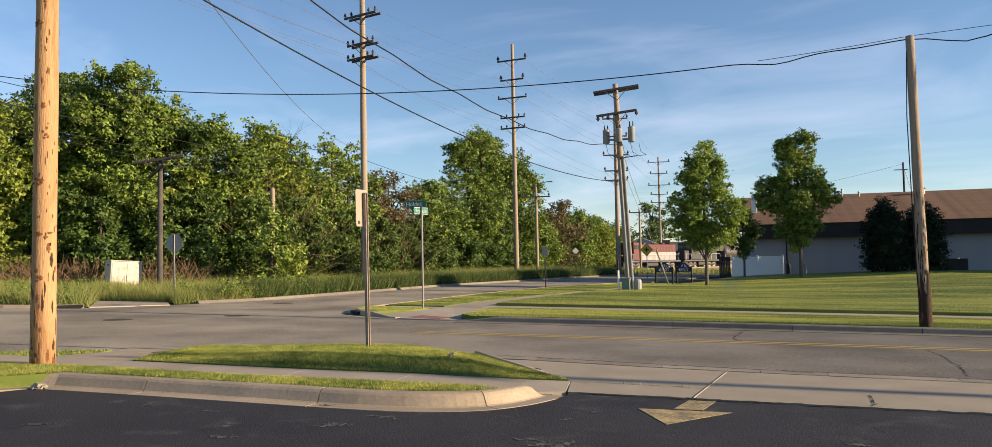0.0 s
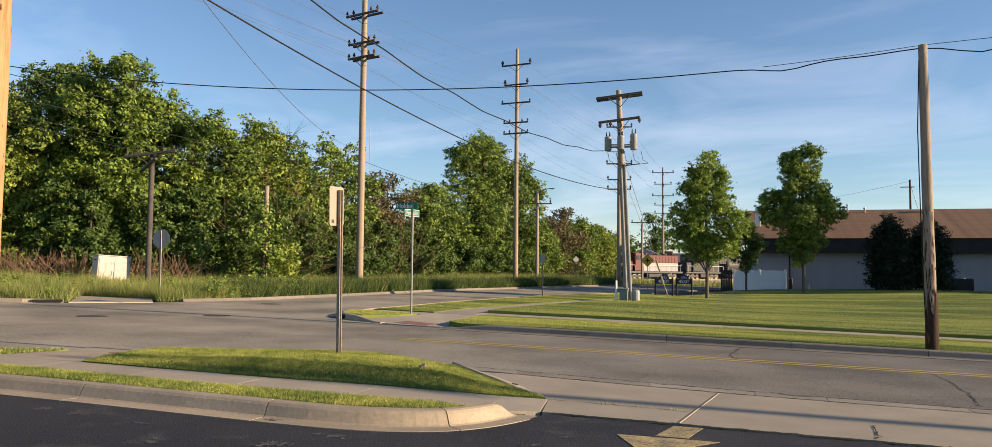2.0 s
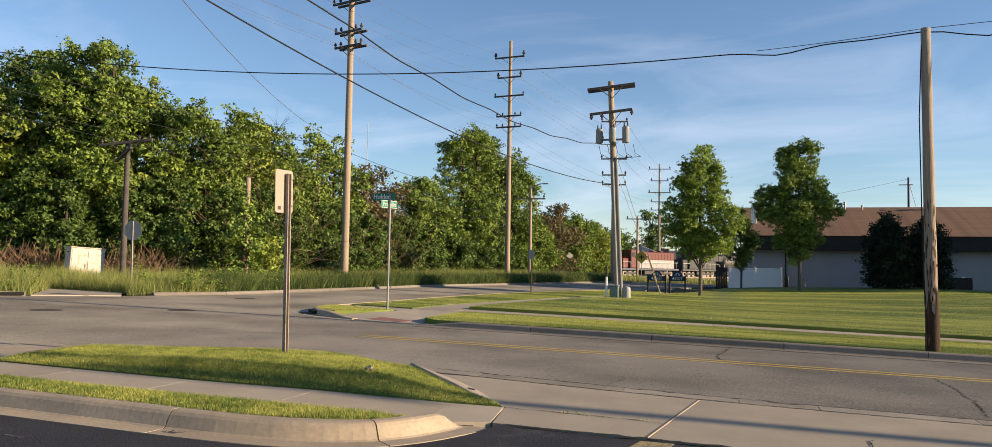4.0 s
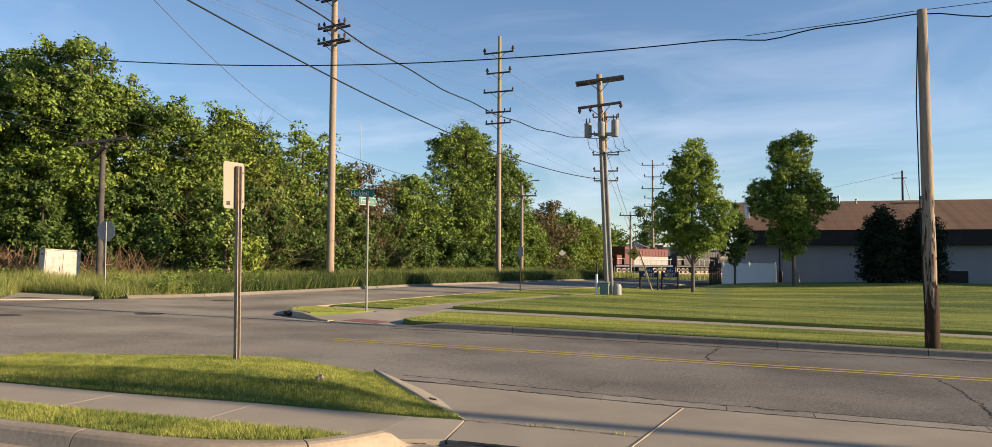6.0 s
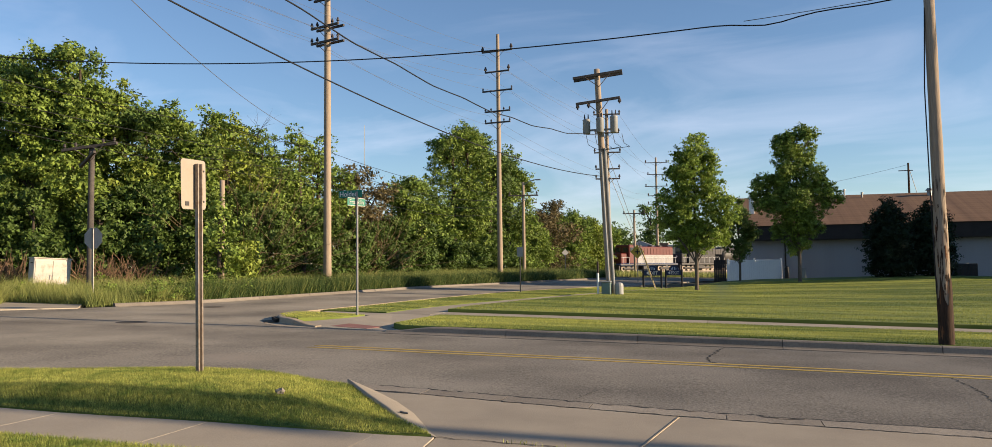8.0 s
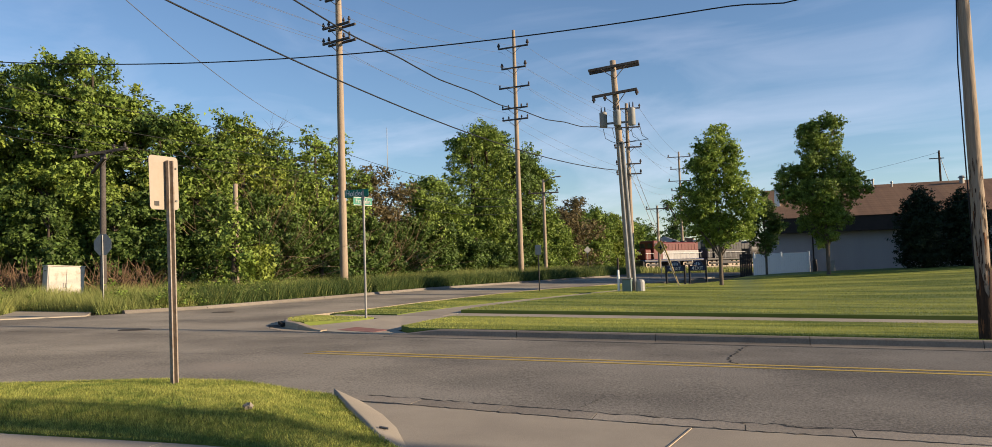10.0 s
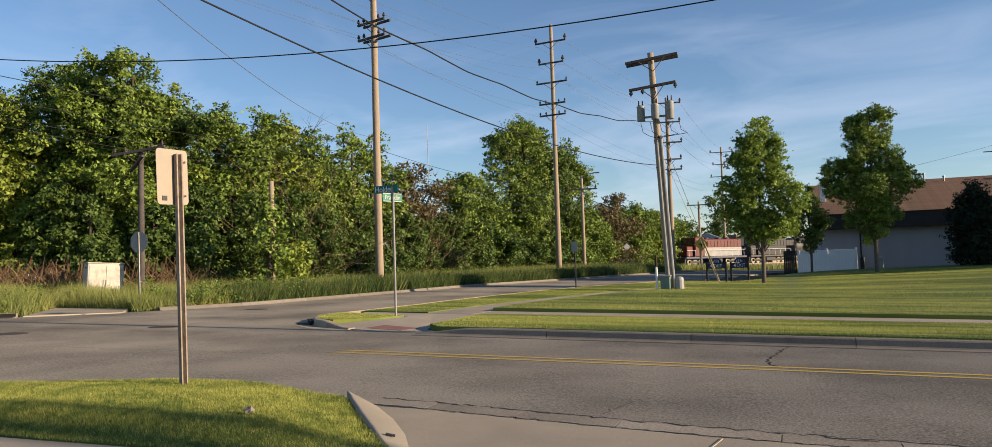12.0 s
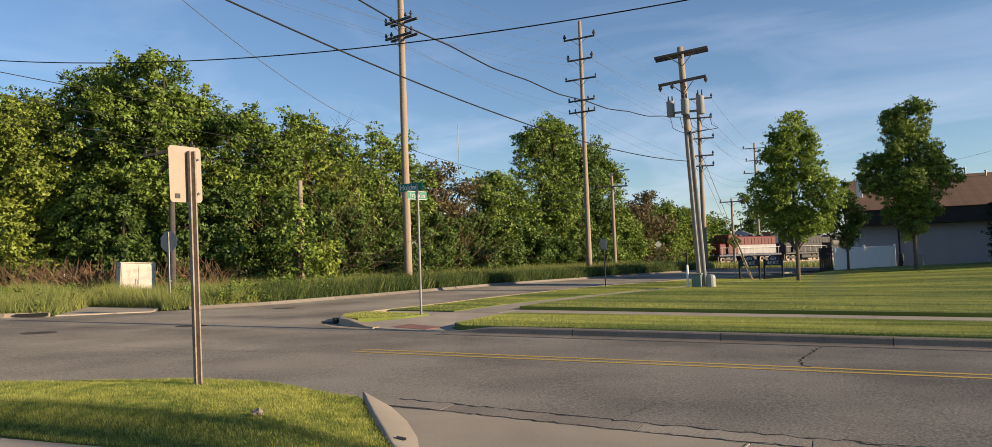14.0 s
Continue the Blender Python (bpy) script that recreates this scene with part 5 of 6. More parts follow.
bmesh.ops.translate(bm, vec=(0, 0.004, 0), verts=[v for v in r["geom"] if isinstance(v, bmesh.types.BMVert)])
bmesh.ops.recalc_face_normals(bm, faces=bm.faces[:])
part("panel", bm, M["grey_paint"], stop, "grey metal back of the octagon")

# utility cabinet
cab = empty("utility_cabinet", pose(-25.4, 28.77, float(g(-25, 29)) - 0.05, 0, 3, 60), "weathered white metal utility cabinet in the tall grass", "cabinet")
part("body", boxed(0, 1.35, 0, 0.75, 0, 1.6, bevel=0.015), M["cab_white"], cab)
for k in (0, 1):
    d = part("door", boxed(0.05 + 0.64 * k, 0.66 + 0.64 * k, -0.02, 0.0, 0.12, 1.52, bevel=0.006), M["cab_white"], cab)
    part("handle", boxed(0.58 + 0.1 * k, 0.61 + 0.1 * k, -0.05, -0.02, 0.75, 0.95), M["steel"], d)
part("lid", boxed(-0.03, 1.38, -0.04, 0.78, 1.6, 1.64, bevel=0.01), M["cab_white"], cab)
part("vent", boxed(-0.012, 0.0, 0.2, 0.5, 1.4, 1.45), M["black"], cab)
part("plinth", boxed(-0.05, 1.4, -0.05, 0.8, -0.2, 0.02), M["kerb"], cab)


def post_sign(name, x, y, label, panel_bm, material, h, post="black", r=0.03, z=None, plabel=""):
    s = empty(name, pose(x, y, float(g(x, y)) if z is None else z), label, "sign")
    part("post", tubed([(0, 0, -0.2), (0, 0, h)], [r, r], 8), M[post], s)
    part("panel", panel_bm, M[material], s, plabel)
    return s


bm = plate(0.3, 0.46, 0.005, 0.03)
bm.transform(pose(0, -0.035, 1.95, 0, 0, -8))
post_sign("parking_sign", -8.25, 40.2, "small grey sign panel on a dark post beside the street", bm, "grey_paint", 2.15, z=float(g(-8.25, 40.2)) + 0.1)
bm = plate(0.76, 0.76, 0.005, 0.03)
bm.transform(pose(0, -0.04, 2.35, 0, 45, 0))
xs = post_sign("crossing_sign", -5.1, 65.0, "yellow diamond crossing sign on a thin post", bm, "sign_yellow", 2.6, "steel", z=float(g(-5.1, 65))-0.05)
for a in (0, 90):
    b = boxed(-0.2, 0.2, -0.05, -0.044, -0.045, 0.045)
    b.transform(pose(0, 0, 2.35, 0, a, 0))
    part("symbol", b, M["black"], xs)
bm = plate(0.5, 0.5, 0.005, 0.02)
bm.transform(pose(0, -0.04, 2.3, 0, 45, 30))
post_sign("warning_sign", -13.2, 78.0, "grey diamond sign seen from behind", bm, "grey_paint", 2.6, "steel")
mk = empty("marker_post", pose(-4.24, 38.2, float(g(-4.24, 38.2)) + 0.12), "white utility marker post with a dark red top", "marker post")
part("post", tubed([(0, 0, -0.1), (0, 0, 1.0), (0, 0, 1.02)], [0.05, 0.05, 0.03], 10), M["white"], mk)
part("cap", tubed([(0, 0, 1.02), (0, 0, 1.5), (0, 0, 1.53)], [0.045, 0.045, 0.02], 10), M["fascia"], mk)
gb = empty("cable_pedestal", pose(-4.18, 38.3, float(g(-4.18, 38.3)) + 0.1), "grey-green metal cable pedestal beside the leaning pole", "pedestal")
part("body", boxed(0.1, 0.5, -0.2, 0.2, 0, 0.62, bevel=0.03), mat("pedestal_green", (0.16, 0.22, 0.19), (0.12, 0.17, 0.15), 0.6), gb)
part("lid", boxed(0.08, 0.52, -0.22, 0.22, 0.62, 0.68, bevel=0.02), M["grey_paint"], gb)
gb2 = empty("cable_pedestal", pose(-3.35, 38.4, float(g(-3.35, 38.4)) + 0.1), "round-topped grey metal pedestal beside the leaning pole", "pedestal")
part("body", tubed([(0, 0, -0.05), (0, 0, 0.5), (0, 0, 0.6), (0, 0, 0.64)], [0.2, 0.2, 0.17, 0.06], 14), M["grey_paint"], gb2)
for a, b in (((-2.3, 45.5, 0.35), (-3.95, 39.1, 7.0)), ((-2.1, 43.0, 0.3), (-3.95, 39.1, 6.2))):
    tagged(link("guy_wire", tubed([a, b], [0.012, 0.012], 5), M["steel"]), "steel guy wire anchored in the lawn", "guy wire")
gg = tagged(link("guy_guard", tubed([(-2.3, 45.5, 0.3), Vector((-2.3, 45.5, 0.3)).lerp(Vector((-3.95, 39.1, 7.0)), 0.3)], [0.04, 0.04], 8), M["arrow"]), "faded yellow guard on a guy wire", "guy guard")

# exit signs by the lawn's edge
for x, y, w, n in ((-2.78, 49.5, 1.03, 0), (-1.68, 51.5, 0.95, 1)):
    z = float(lawn_z(x, y)) - 0.03
    e = empty("exit_sign", pose(x, y, z, 0, 0, -6), "low dark blue exit sign between two black posts", "sign", "exit signs")
    for s in (-1, 1):
        part("post", boxed(s * w / 2 - 0.05, s * w / 2 + 0.05, -0.05, 0.05, -0.2, 0.98, bevel=0.01), M["black"], e)
    p = part("panel", boxed(-w / 2 + 0.05, w / 2 - 0.05, -0.03, 0.03, 0.62, 0.92, bevel=0.005), M["blue_sign"], e)
    text_mesh("EXIT", 0.27, 0.004, pose(0.08, -0.036, 0.76, 90), M["white"], p, width=0.46)
    b = bmesh.new()
    b.faces.new([b.verts.new(v) for v in ((-0.34, -0.036, 0.77), (-0.2, -0.036, 0.66), (-0.2, -0.036, 0.88))])
    part("arrow", b, M["white"], p)
    b = bmesh.new()
    vs = [b.verts.new((0.3 * math.cos(radians(180 * k / 14)), -0.02, 0.93 + 0.27 * math.sin(radians(180 * k / 14)))) for k in range(15)]
    f = b.faces.new(vs)
    r = bmesh.ops.extrude_face_region(b, geom=[f])
    bmesh.ops.translate(b, vec=(0, 0.04, 0), verts=[v for v in r["geom"] if isinstance(v, bmesh.types.BMVert)])
    bmesh.ops.recalc_face_normals(b, faces=b.faces[:])
    crest = part("crest", b, M["blue_sign"], e)
    for k in range(4):
        a = radians(36 + 36 * k)
        part("crest_bar", boxed(-0.02 + 0.17 * math.cos(a), 0.02 + 0.17 * math.cos(a), -0.028, -0.022, 0.95, 0.98 + 0.14 * math.sin(a)), M["light_blue"], crest)

# ---- fence, building ----
fence = empty("vinyl_fence", pose(1.6, 67.5, 0.08), "tall white vinyl privacy fence with capped posts", "fence")
for k in range(3):
    p = part("post", boxed(1.95 * k - 0.065, 1.95 * k + 0.065, -0.065, 0.065, -0.2, 1.86, bevel=0.008), M["vinyl"], fence)
    part("cap", boxed(1.95 * k - 0.08, 1.95 * k + 0.08, -0.08, 0.08, 1.86, 1.9, bevel=0.015), M["vinyl"], p)
for k in range(2):
    for z in (0.06, 1.66):
        part("rail", boxed(1.95 * k + 0.066, 1.95 * k + 1.884, -0.025, 0.025, z, z + 0.14, bevel=0.006), M["vinyl"], fence)
    for j in range(12):
        x0 = 1.95 * k + 0.07 + 0.151 * j
        part("board", boxed(x0, x0 + 0.147, -0.011, 0.011, 0.2, 1.66, bevel=0.004), M["vinyl"], fence)
gate = empty("dark_gate", pose(0.55, 68.2, 0.05), "dark screen panel at the end of the white fence", "gate")
for k in range(7):
    part("slat", boxed(0.13 * k, 0.13 * k + 0.122, -0.015, 0.015, 0, 1.85), M["black"], gate)
part("rail", boxed(0, 0.92, 0.018, 0.05, 0.3, 0.4), M["black"], gate)
part("rail", boxed(0, 0.92, 0.018, 0.05, 1.5, 1.6), M["black"], gate)

BX0, BX1, BY0, BY1 = 3.2, 46.0, 69.0, 84.0
EAVE, RIDGE = 4.5, 7.35
house = empty("building", pose(0, 0, -0.35), "low commercial building with pale siding and a brown shingle roof", "building")
part("wall", boxed(BX0, BX1, BY0, BY0 + 0.25, 0, 4.2), M["siding"], house)
part("wall", boxed(BX0, BX0 + 0.25, BY0 + 0.25, BY1, 0, 4.2), M["siding"], house)
part("wall", boxed(BX1 - 0.25, BX1, BY0 + 0.25, BY1, 0, 4.2), M["siding"], house)
part("wall", boxed(BX0 + 0.25, BX1 - 0.25, BY1 - 0.25, BY1, 0, 4.2), M["siding"], house)
lap = bmesh.new()
v0 = [lap.verts.new(v) for v in ((BX0, BY0 - 0.004, 0), (BX1, BY0 - 0.004, 0), (BX1, BY0 - 0.028, 0), (BX0, BY0 - 0.028, 0), (BX0, BY0 - 0.004, 0.2), (BX1, BY0 - 0.004, 0.2))]
for q in ((0, 1, 2, 3), (3, 2, 5, 4), (0, 3, 4), (1, 5, 2)):
    lap.faces.new([v0[i] for i in q])
lap_mesh = bpy.data.meshes.new("siding_board")
lap.to_mesh(lap_mesh)
lap.free()
lap_mesh.materials.append(M["siding"])
for k in range(19):
    o = new("siding_board", lap_mesh)
    o.parent, o.location = house, (0, 0, 0.2 * k)
part("fascia", boxed(BX0 - 0.5, BX1 + 0.5, BY0 - 0.75, BY0 - 0.6, 3.72, EAVE + 0.32), M["fascia"], house, "deep dark brown fascia")
part("soffit", boxed(BX0 - 0.5, BX1 + 0.5, BY0 - 0.6, BY0 + 0.0, 3.72, 3.78), M["fascia"], house)
bm = bmesh.new()
ym, zr, ze = 76.5, RIDGE + 0.35, EAVE + 0.33
vs = [bm.verts.new(v) for v in ((BX0 - 0.5, BY0 - 0.85, ze), (BX1 + 0.5, BY0 - 0.85, ze), (BX1 + 0.5, ym, zr), (BX0 - 0.5, ym, zr), (BX0 - 0.5, BY1 + 0.85, ze), (BX1 + 0.5, BY1 + 0.85, ze))]
for q in ((0, 1, 2, 3), (3, 2, 5, 4), (0, 3, 4), (1, 5, 2), (0, 4, 5, 1)):
    bm.faces.new([vs[i] for i in q])
bmesh.ops.recalc_face_normals(bm, faces=bm.faces[:])
roof = part("roof", bm, M["shingle"], house, "brown asphalt shingle roof")
slope = math.hypot(ym - BY0 + 0.85, zr - ze)
course = bmesh.new()
box(course, BX0 - 0.5, BX1 + 0.5, 0, 0.3, 0.0, 0.02)
course.transform(Matrix.Rotation(math.atan2(zr - ze, ym - BY0 + 0.85), 4, "X"))
cm = bpy.data.meshes.new("shingle_course")
course.to_mesh(cm)
course.free()
cm.materials.append(M["shingle"])
n = int(slope / 0.3)
for k in range(n):
    o = new("shingle_course", cm)
    o.parent = roof
    o.location = (0, BY0 - 0.85 + (ym - BY0 + 0.85) * k / n, ze + (zr - ze) * k / n + 0.006 + 0.002 * (k % 2))
part("rake_board", tubed([(BX0 - 0.55, BY0 - 0.85, ze - 0.05), (BX0 - 0.55, ym, zr - 0.05)], [0.14, 0.14], 4), M["white"], house)
for x, y, h in ((10.7, 75.4, 0.55), (11.35, 75.8, 0.6), (12.7, 75.6, 0.35)):
    z0 = zr - (ym - y) * (zr - ze) / (ym - BY0 + 0.85)
    part("roof_vent", tubed([(x, y, z0 - 0.1), (x, y, z0 + h), (x, y, z0 + h + 0.01), (x, y, z0 + h + 0.1)], [0.07, 0.07, 0.12, 0.1], 10), M["steel"], house)
part("roof_vent", tubed([(17.8, 75.6, zr - 0.5), (17.8, 75.6, zr + 0.1), (17.8, 75.6, zr + 0.12), (17.8, 75.6, zr + 0.3)], [0.18, 0.18, 0.3, 0.15], 12), M["steel"], house)
part("chimney", boxed(3.45, 3.85, 71.5, 72.0, 5.2, 7.6, bevel=0.02), M["white"], house, "narrow white chimney at the roof's end")
part("downpipe", boxed(5.9, 6.0, BY0 - 0.1, BY0 - 0.02, 0.2, 3.7), M["fascia"], house)
mast = empty("roof_mast", pose(19.4, 90.0, float(g(19.4, 90))), "slim antenna mast with a thin cross wire", "mast")
part("pole", tubed([(0, 0, -0.2), (0, 0, 11.8)], [0.14, 0.09], 8), M["pole_dark"], mast)
part("crossarm", boxed(-0.9, 0.4, -0.05, 0.05, 11.0, 11.08), M["arm"], mast)
part("brace", tubed([(0.9, 0, 8.0), (0.05, 0, 11.3)], [0.03, 0.03], 5), M["steel"], mast)
cable((19.4, 90.0, 11.3), (-9.0, 100.0, 8.3), 0.8, 0.012, "thin wire over the roof", "wire")
ac = empty("air_conditioner", pose(17.6, 66.2, float(lawn_z(17.6, 66.2)) - 0.05), "dark grey air conditioning unit beside the wall", "air conditioner")
part("body", boxed(-0.75, 0.75, -0.45, 0.45, 0, 1.0, bevel=0.03), M["black"], ac)
for k in range(16):
    part("fin", boxed(-0.72 + 0.09 * k, -0.69 + 0.09 * k, -0.47, -0.452, 0.08, 0.9), M["fascia"], ac)
part("top_grille", tubed([(0, 0, 1.0), (0, 0, 1.05)], [0.36, 0.34], 18), M["steel"], ac)
wb = empty("meter_box", pose(6.9, 66.5, float(lawn_z(6.9, 66.5)) - 0.05), "pale metal box with a pipe against the wall", "utility box")
part("body", boxed(-0.25, 0.25, -0.2, 0.2, 0, 0.85, bevel=0.03), M["grey_paint"], wb)
part("pipe", tubed([(-0.1, 0, 0.85), (-0.1, 0, 2.0)], [0.05, 0.05], 8), M["grey_paint"], wb)
bo = empty("bollard", pose(5.85, 66.8, float(lawn_z(5.85, 66.8)) - 0.05), "black rounded bollard beside the fence", "bollard")
part("post", tubed([(0, 0, -0.1), (0, 0, 0.85), (0, 0, 0.95), (0, 0, 1.0)], [0.16, 0.16, 0.12, 0.03], 14), M["black"], bo)

# ---- rail line, train, far yard ----
PHI = math.degrees(math.atan2(0.82, 0.57))
TZ = float(g(-12, 132)) + 0.08
track = Matrix.Translation((-15.2, 128.0, TZ)) @ Matrix.Rotation(radians(PHI), 4, "Z")
bed = bmesh.new()
box(bed, -60, 120, -2.4, 2.4, -0.5, -0.02)
bed.transform(track)
tagged(link("track_bed", bed, M["gravel"]), "grey gravel bed of a railway line", "railway", kind="structure")
for s in (-0.72, 0.72):
    r = boxed(-60, 120, s - 0.04, s + 0.04, -0.02, 0.14)
    r.transform(track)
    tagged(link("rail", r, M["rust"]), "rusty steel rail", "rail", kind="structure")


def bogie(parent, x, axles=2, wheel=0.5):
    b = part("bogie", boxed(x - 1.4, x + 1.4, -1.05, 1.05, 0.5, 0.85, bevel=0.05), M["loco_black"], parent)
    for k in range(axles):
        wx = x + (k - (axles - 1) / 2) * (2.0 if axles == 2 else 1.3)
        for s in (-1, 1):
            part("wheel", tubed([(wx, s * 0.72, 0.14 + wheel), (wx, s * 0.84, 0.14 + wheel)], [wheel, wheel], 16), M["rust"], b)
    return b


def locomotive(m, body, stripe_m, lower, label, length=15.0):
    e = empty("locomotive", m, label, "locomotive")
    part("frame", boxed(0.3, length - 0.3, -1.5, 1.5, 1.15, 1.45, bevel=0.03), M[lower], e)
    part("fuel_tank", boxed(length * 0.4, length * 0.6, -1.3, 1.3, 0.45, 1.15, bevel=0.12), M["loco_black"], e)
    part("nose", boxed(0.9, 2.4, -1.1, 1.1, 1.45, 3.1, bevel=0.12), M[body], e)
    cab_ = part("cab", boxed(2.4, 4.6, -1.5, 1.5, 1.45, 4.45, bevel=0.12), M[body], e)
    for s in (-1, 1):
        for k in (0, 1):
            part("window", boxed(2.65 + 0.95 * k, 3.4 + 0.95 * k, s * 1.52 - 0.02, s * 1.52 + 0.02, 3.3, 4.0), M["glass"], cab_)
        part("windscreen", boxed(2.36, 2.4, s * 0.75 - 0.45, s * 0.75 + 0.45, 3.35, 4.0), M["glass"], cab_)
    part("hood", boxed(4.6, length - 0.9, -1.0, 1.0, 1.45, 4.2, bevel=0.12), M[body], e)
    for s in (-1, 1):
        part("stripe", boxed(4.7, length - 1.0, s * 1.02 - 0.015, s * 1.02 + 0.015, 1.5, 2.85), M[stripe_m], e)
        for k in range(11):
            part("hood_door", boxed(5.0 + 0.8 * k, 5.7 + 0.8 * k, s * 1.04 - 0.02, s * 1.04 + 0.02, 2.95, 3.9), M[body], e)
        for k in range(10):
            part("stanchion", tubed([(1.0 + 1.45 * k, s * 1.45, 1.45), (1.0 + 1.45 * k, s * 1.45, 2.45)], [0.025, 0.025], 5), M["white"], e)
        part("handrail", tubed([(0.6, s * 1.45, 2.45), (length - 0.6, s * 1.45, 2.45)], [0.025, 0.025], 5), M["white"], e)
        part("sill_stripe", boxed(0.4, length - 0.4, s * 1.52 - 0.012, s * 1.52 + 0.012, 1.2, 1.4), M["loco_grey"], e)
    for x in (6.5, 9.5, 11.5):
        part("roof_fan", tubed([(x, 0, 4.2), (x, 0, 4.42)], [0.55, 0.5], 16), M["loco_black"], e)
    part("pilot", boxed(0.15, 0.35, -1.3, 1.3, 0.3, 1.3), M["loco_black"], e)
    part("headlight", tubed([(0.88, 0, 2.6), (0.84, 0, 2.6)], [0.16, 0.16], 12), M["white"], e)
    bogie(e, 3.0, 3)
    bogie(e, length - 3.0, 3)
    return e


locomotive(track, "loco_red", "loco_pale", "loco_blue", "red and silver diesel locomotive with a blue sill")
locomotive(track @ Matrix.Translation((15.4, 0, 0)), "loco_black", "loco_black", "loco_black", "black diesel locomotive with pale handrails", 11.5)


def tank_car(m, label):
    e = empty("tank_car", m, label, "tank car", "tank cars of the train")
    L = 13.0
    part("tank", tubed([(0.35, 0, 2.75), (0.42, 0, 2.75), (0.7, 0, 2.75), (1.1, 0, 2.75), (L - 1.1, 0, 2.75), (L - 0.7, 0, 2.75), (L - 0.42, 0, 2.75), (L - 0.35, 0, 2.75)], [0.2, 0.85, 1.35, 1.55, 1.55, 1.35, 0.85, 0.2], 28), M["tank"], e, "", True)
    for x in (2.6, 6.5, 10.4):
        part("band", tubed([(x, 0, 2.75), (x + 0.12, 0, 2.75)], [1.57, 1.57], 28), M["loco_black"], e)
    part("dome", tubed([(6.0, 0, 4.2), (6.0, 0, 4.55), (6.0, 0, 4.6)], [0.4, 0.4, 0.3], 14), M["tank"], e)
    part("sill", boxed(0.1, L - 0.1, -0.35, 0.35, 0.95, 1.2), M["loco_black"], e)
    for s in (-1, 1):
        part("mark", boxed(3.4, 4.6, s * 1.53 - 0.03, s * 1.53 + 0.03, 2.75, 2.9), M["loco_grey"], e)
        part("ladder", boxed(6.3, 6.7, s * 1.6 - 0.02, s * 1.6 + 0.02, 1.1, 3.4), M["loco_black"], e)
    bogie(e, 2.3)
    bogie(e, L - 2.3)
    return e


t0 = tank_car(track @ Matrix.Translation((27.4, 0, 0)), "black cylindrical tank wagon with faded marks")
for k in range(1, 4):
    copy_thing(t0, track @ Matrix.Translation((27.4 + 13.3 * k, 0, 0)))

shed = empty("warehouse", pose(-20.5, 172.0, float(g(-15, 165)) - 0.1), "low pale warehouse beyond the rail line", "building")
part("wall", boxed(0, 11, 0, 14, -0.5, 4.4), M["grey_paint"], shed)
bm = bmesh.new()
vs = [bm.verts.new(v) for v in ((-0.3, -0.3, 4.4), (11.3, -0.3, 4.4), (5.5, -0.3, 6.6), (-0.3, 14, 4.4), (11.3, 14, 4.4), (5.5, 14, 6.6))]
for q in ((0, 1, 2), (3, 5, 4), (0, 2, 5, 3), (2, 1, 4, 5)):
    bm.faces.new([vs[i] for i in q])
part("roof", bm, M["siding"], shed)
part("door", boxed(7.0, 10.0, -0.06, -0.01, 0, 3.4), M["black"], shed)
part("window", boxed(2.0, 4.0, -0.06, -0.01, 1.6, 2.8), M["glass"], shed)
blk = empty("workshop", pose(-9.3, 175.0, float(g(-6, 165)) - 0.1), "cream block workshop with a flat roof", "building")
part("wall", boxed(0, 5.5, 0, 20, -0.5, 5.6), M["cream"], blk)
part("parapet", boxed(-0.1, 5.6, -0.1, 20.1, 5.6, 5.9), M["siding"], blk)
part("chimney", boxed(-1.9, -0.1, 2, 5, -0.5, 6.4), mat("dull_brick", (0.2, 0.12, 0.08), (0.15, 0.09, 0.06), 0.95, fine=10), blk)
part("door", boxed(1.5, 4, -0.05, -0.005, 0, 4), M["grey_paint"], blk)
tower = empty("radio_mast", pose(-416, 889, 0.0), "thin distant radio mast", "mast")
part("mast", tubed([(0, 0, -4), (0, 0, 178)], [0.55, 0.35], 6), M["grey_paint"], tower)

FARTREES = [(-22, 185, 11, 7, 2), (-14, 190, 16, 6, 2), (-4, 200, 12, 7, 0), (8, 195, 9, 6, 0), (24, 190, 10, 7, 2), (36, 180, 11, 7, 0), (-16, 135, 7, 4, 0), (-19, 128, 7.5, 4, 1), (-24, 125, 9, 5, 0), (-30, 140, 10, 6, 2), (-32, 112, 10, 5, 0), (52, 175, 11, 8, 2), (70, 170, 12, 9, 0)]
for x, y, h, r, k in FARTREES:
    tree("tree", x, y, h, r, LEAF[k], "distant broadleaf tree beyond the rail line", int(5200 * r / 5), 0.36, low=0.05, lumps=16, group="distant trees")
blades("tall_weeds", [(-14.5, 84), (-6, 90), (4, 96), (4, 104), (-16, 104), (-22, 92)], lambda x, y: g(x, y) - 0.02, 26, 0.7, 0.05, M["weed"], "tall weeds beside the rail line", 0.45)

# ---- small ground details ----
def disc(name, x, y, r, zf, label, material="black"):
    bm = bmesh.new()
    vs = [bm.verts.new((x + r * math.cos(2 * math.pi * k / 24), y + r * math.sin(2 * math.pi * k / 24), 0)) for k in range(24)]
    bm.faces.new(vs)
    for v in vs:
        v.co.z = float(zf(v.co.x, v.co.y)) + 0.006
    r2 = bmesh.ops.extrude_face_region(bm, geom=bm.faces[:])
    bmesh.ops.translate(bm, vec=(0, 0, -0.02), verts=[v for v in r2["geom"] if isinstance(v, bmesh.types.BMVert)])
    bmesh.ops.recalc_face_normals(bm, faces=bm.faces[:])
    return tagged(link(name, bm, M[material]), label, "manhole cover")


iron = mat("cast_iron", (0.06, 0.05, 0.042), (0.09, 0.075, 0.06), 0.8, 0.3, fine=30)
M["iron"] = iron
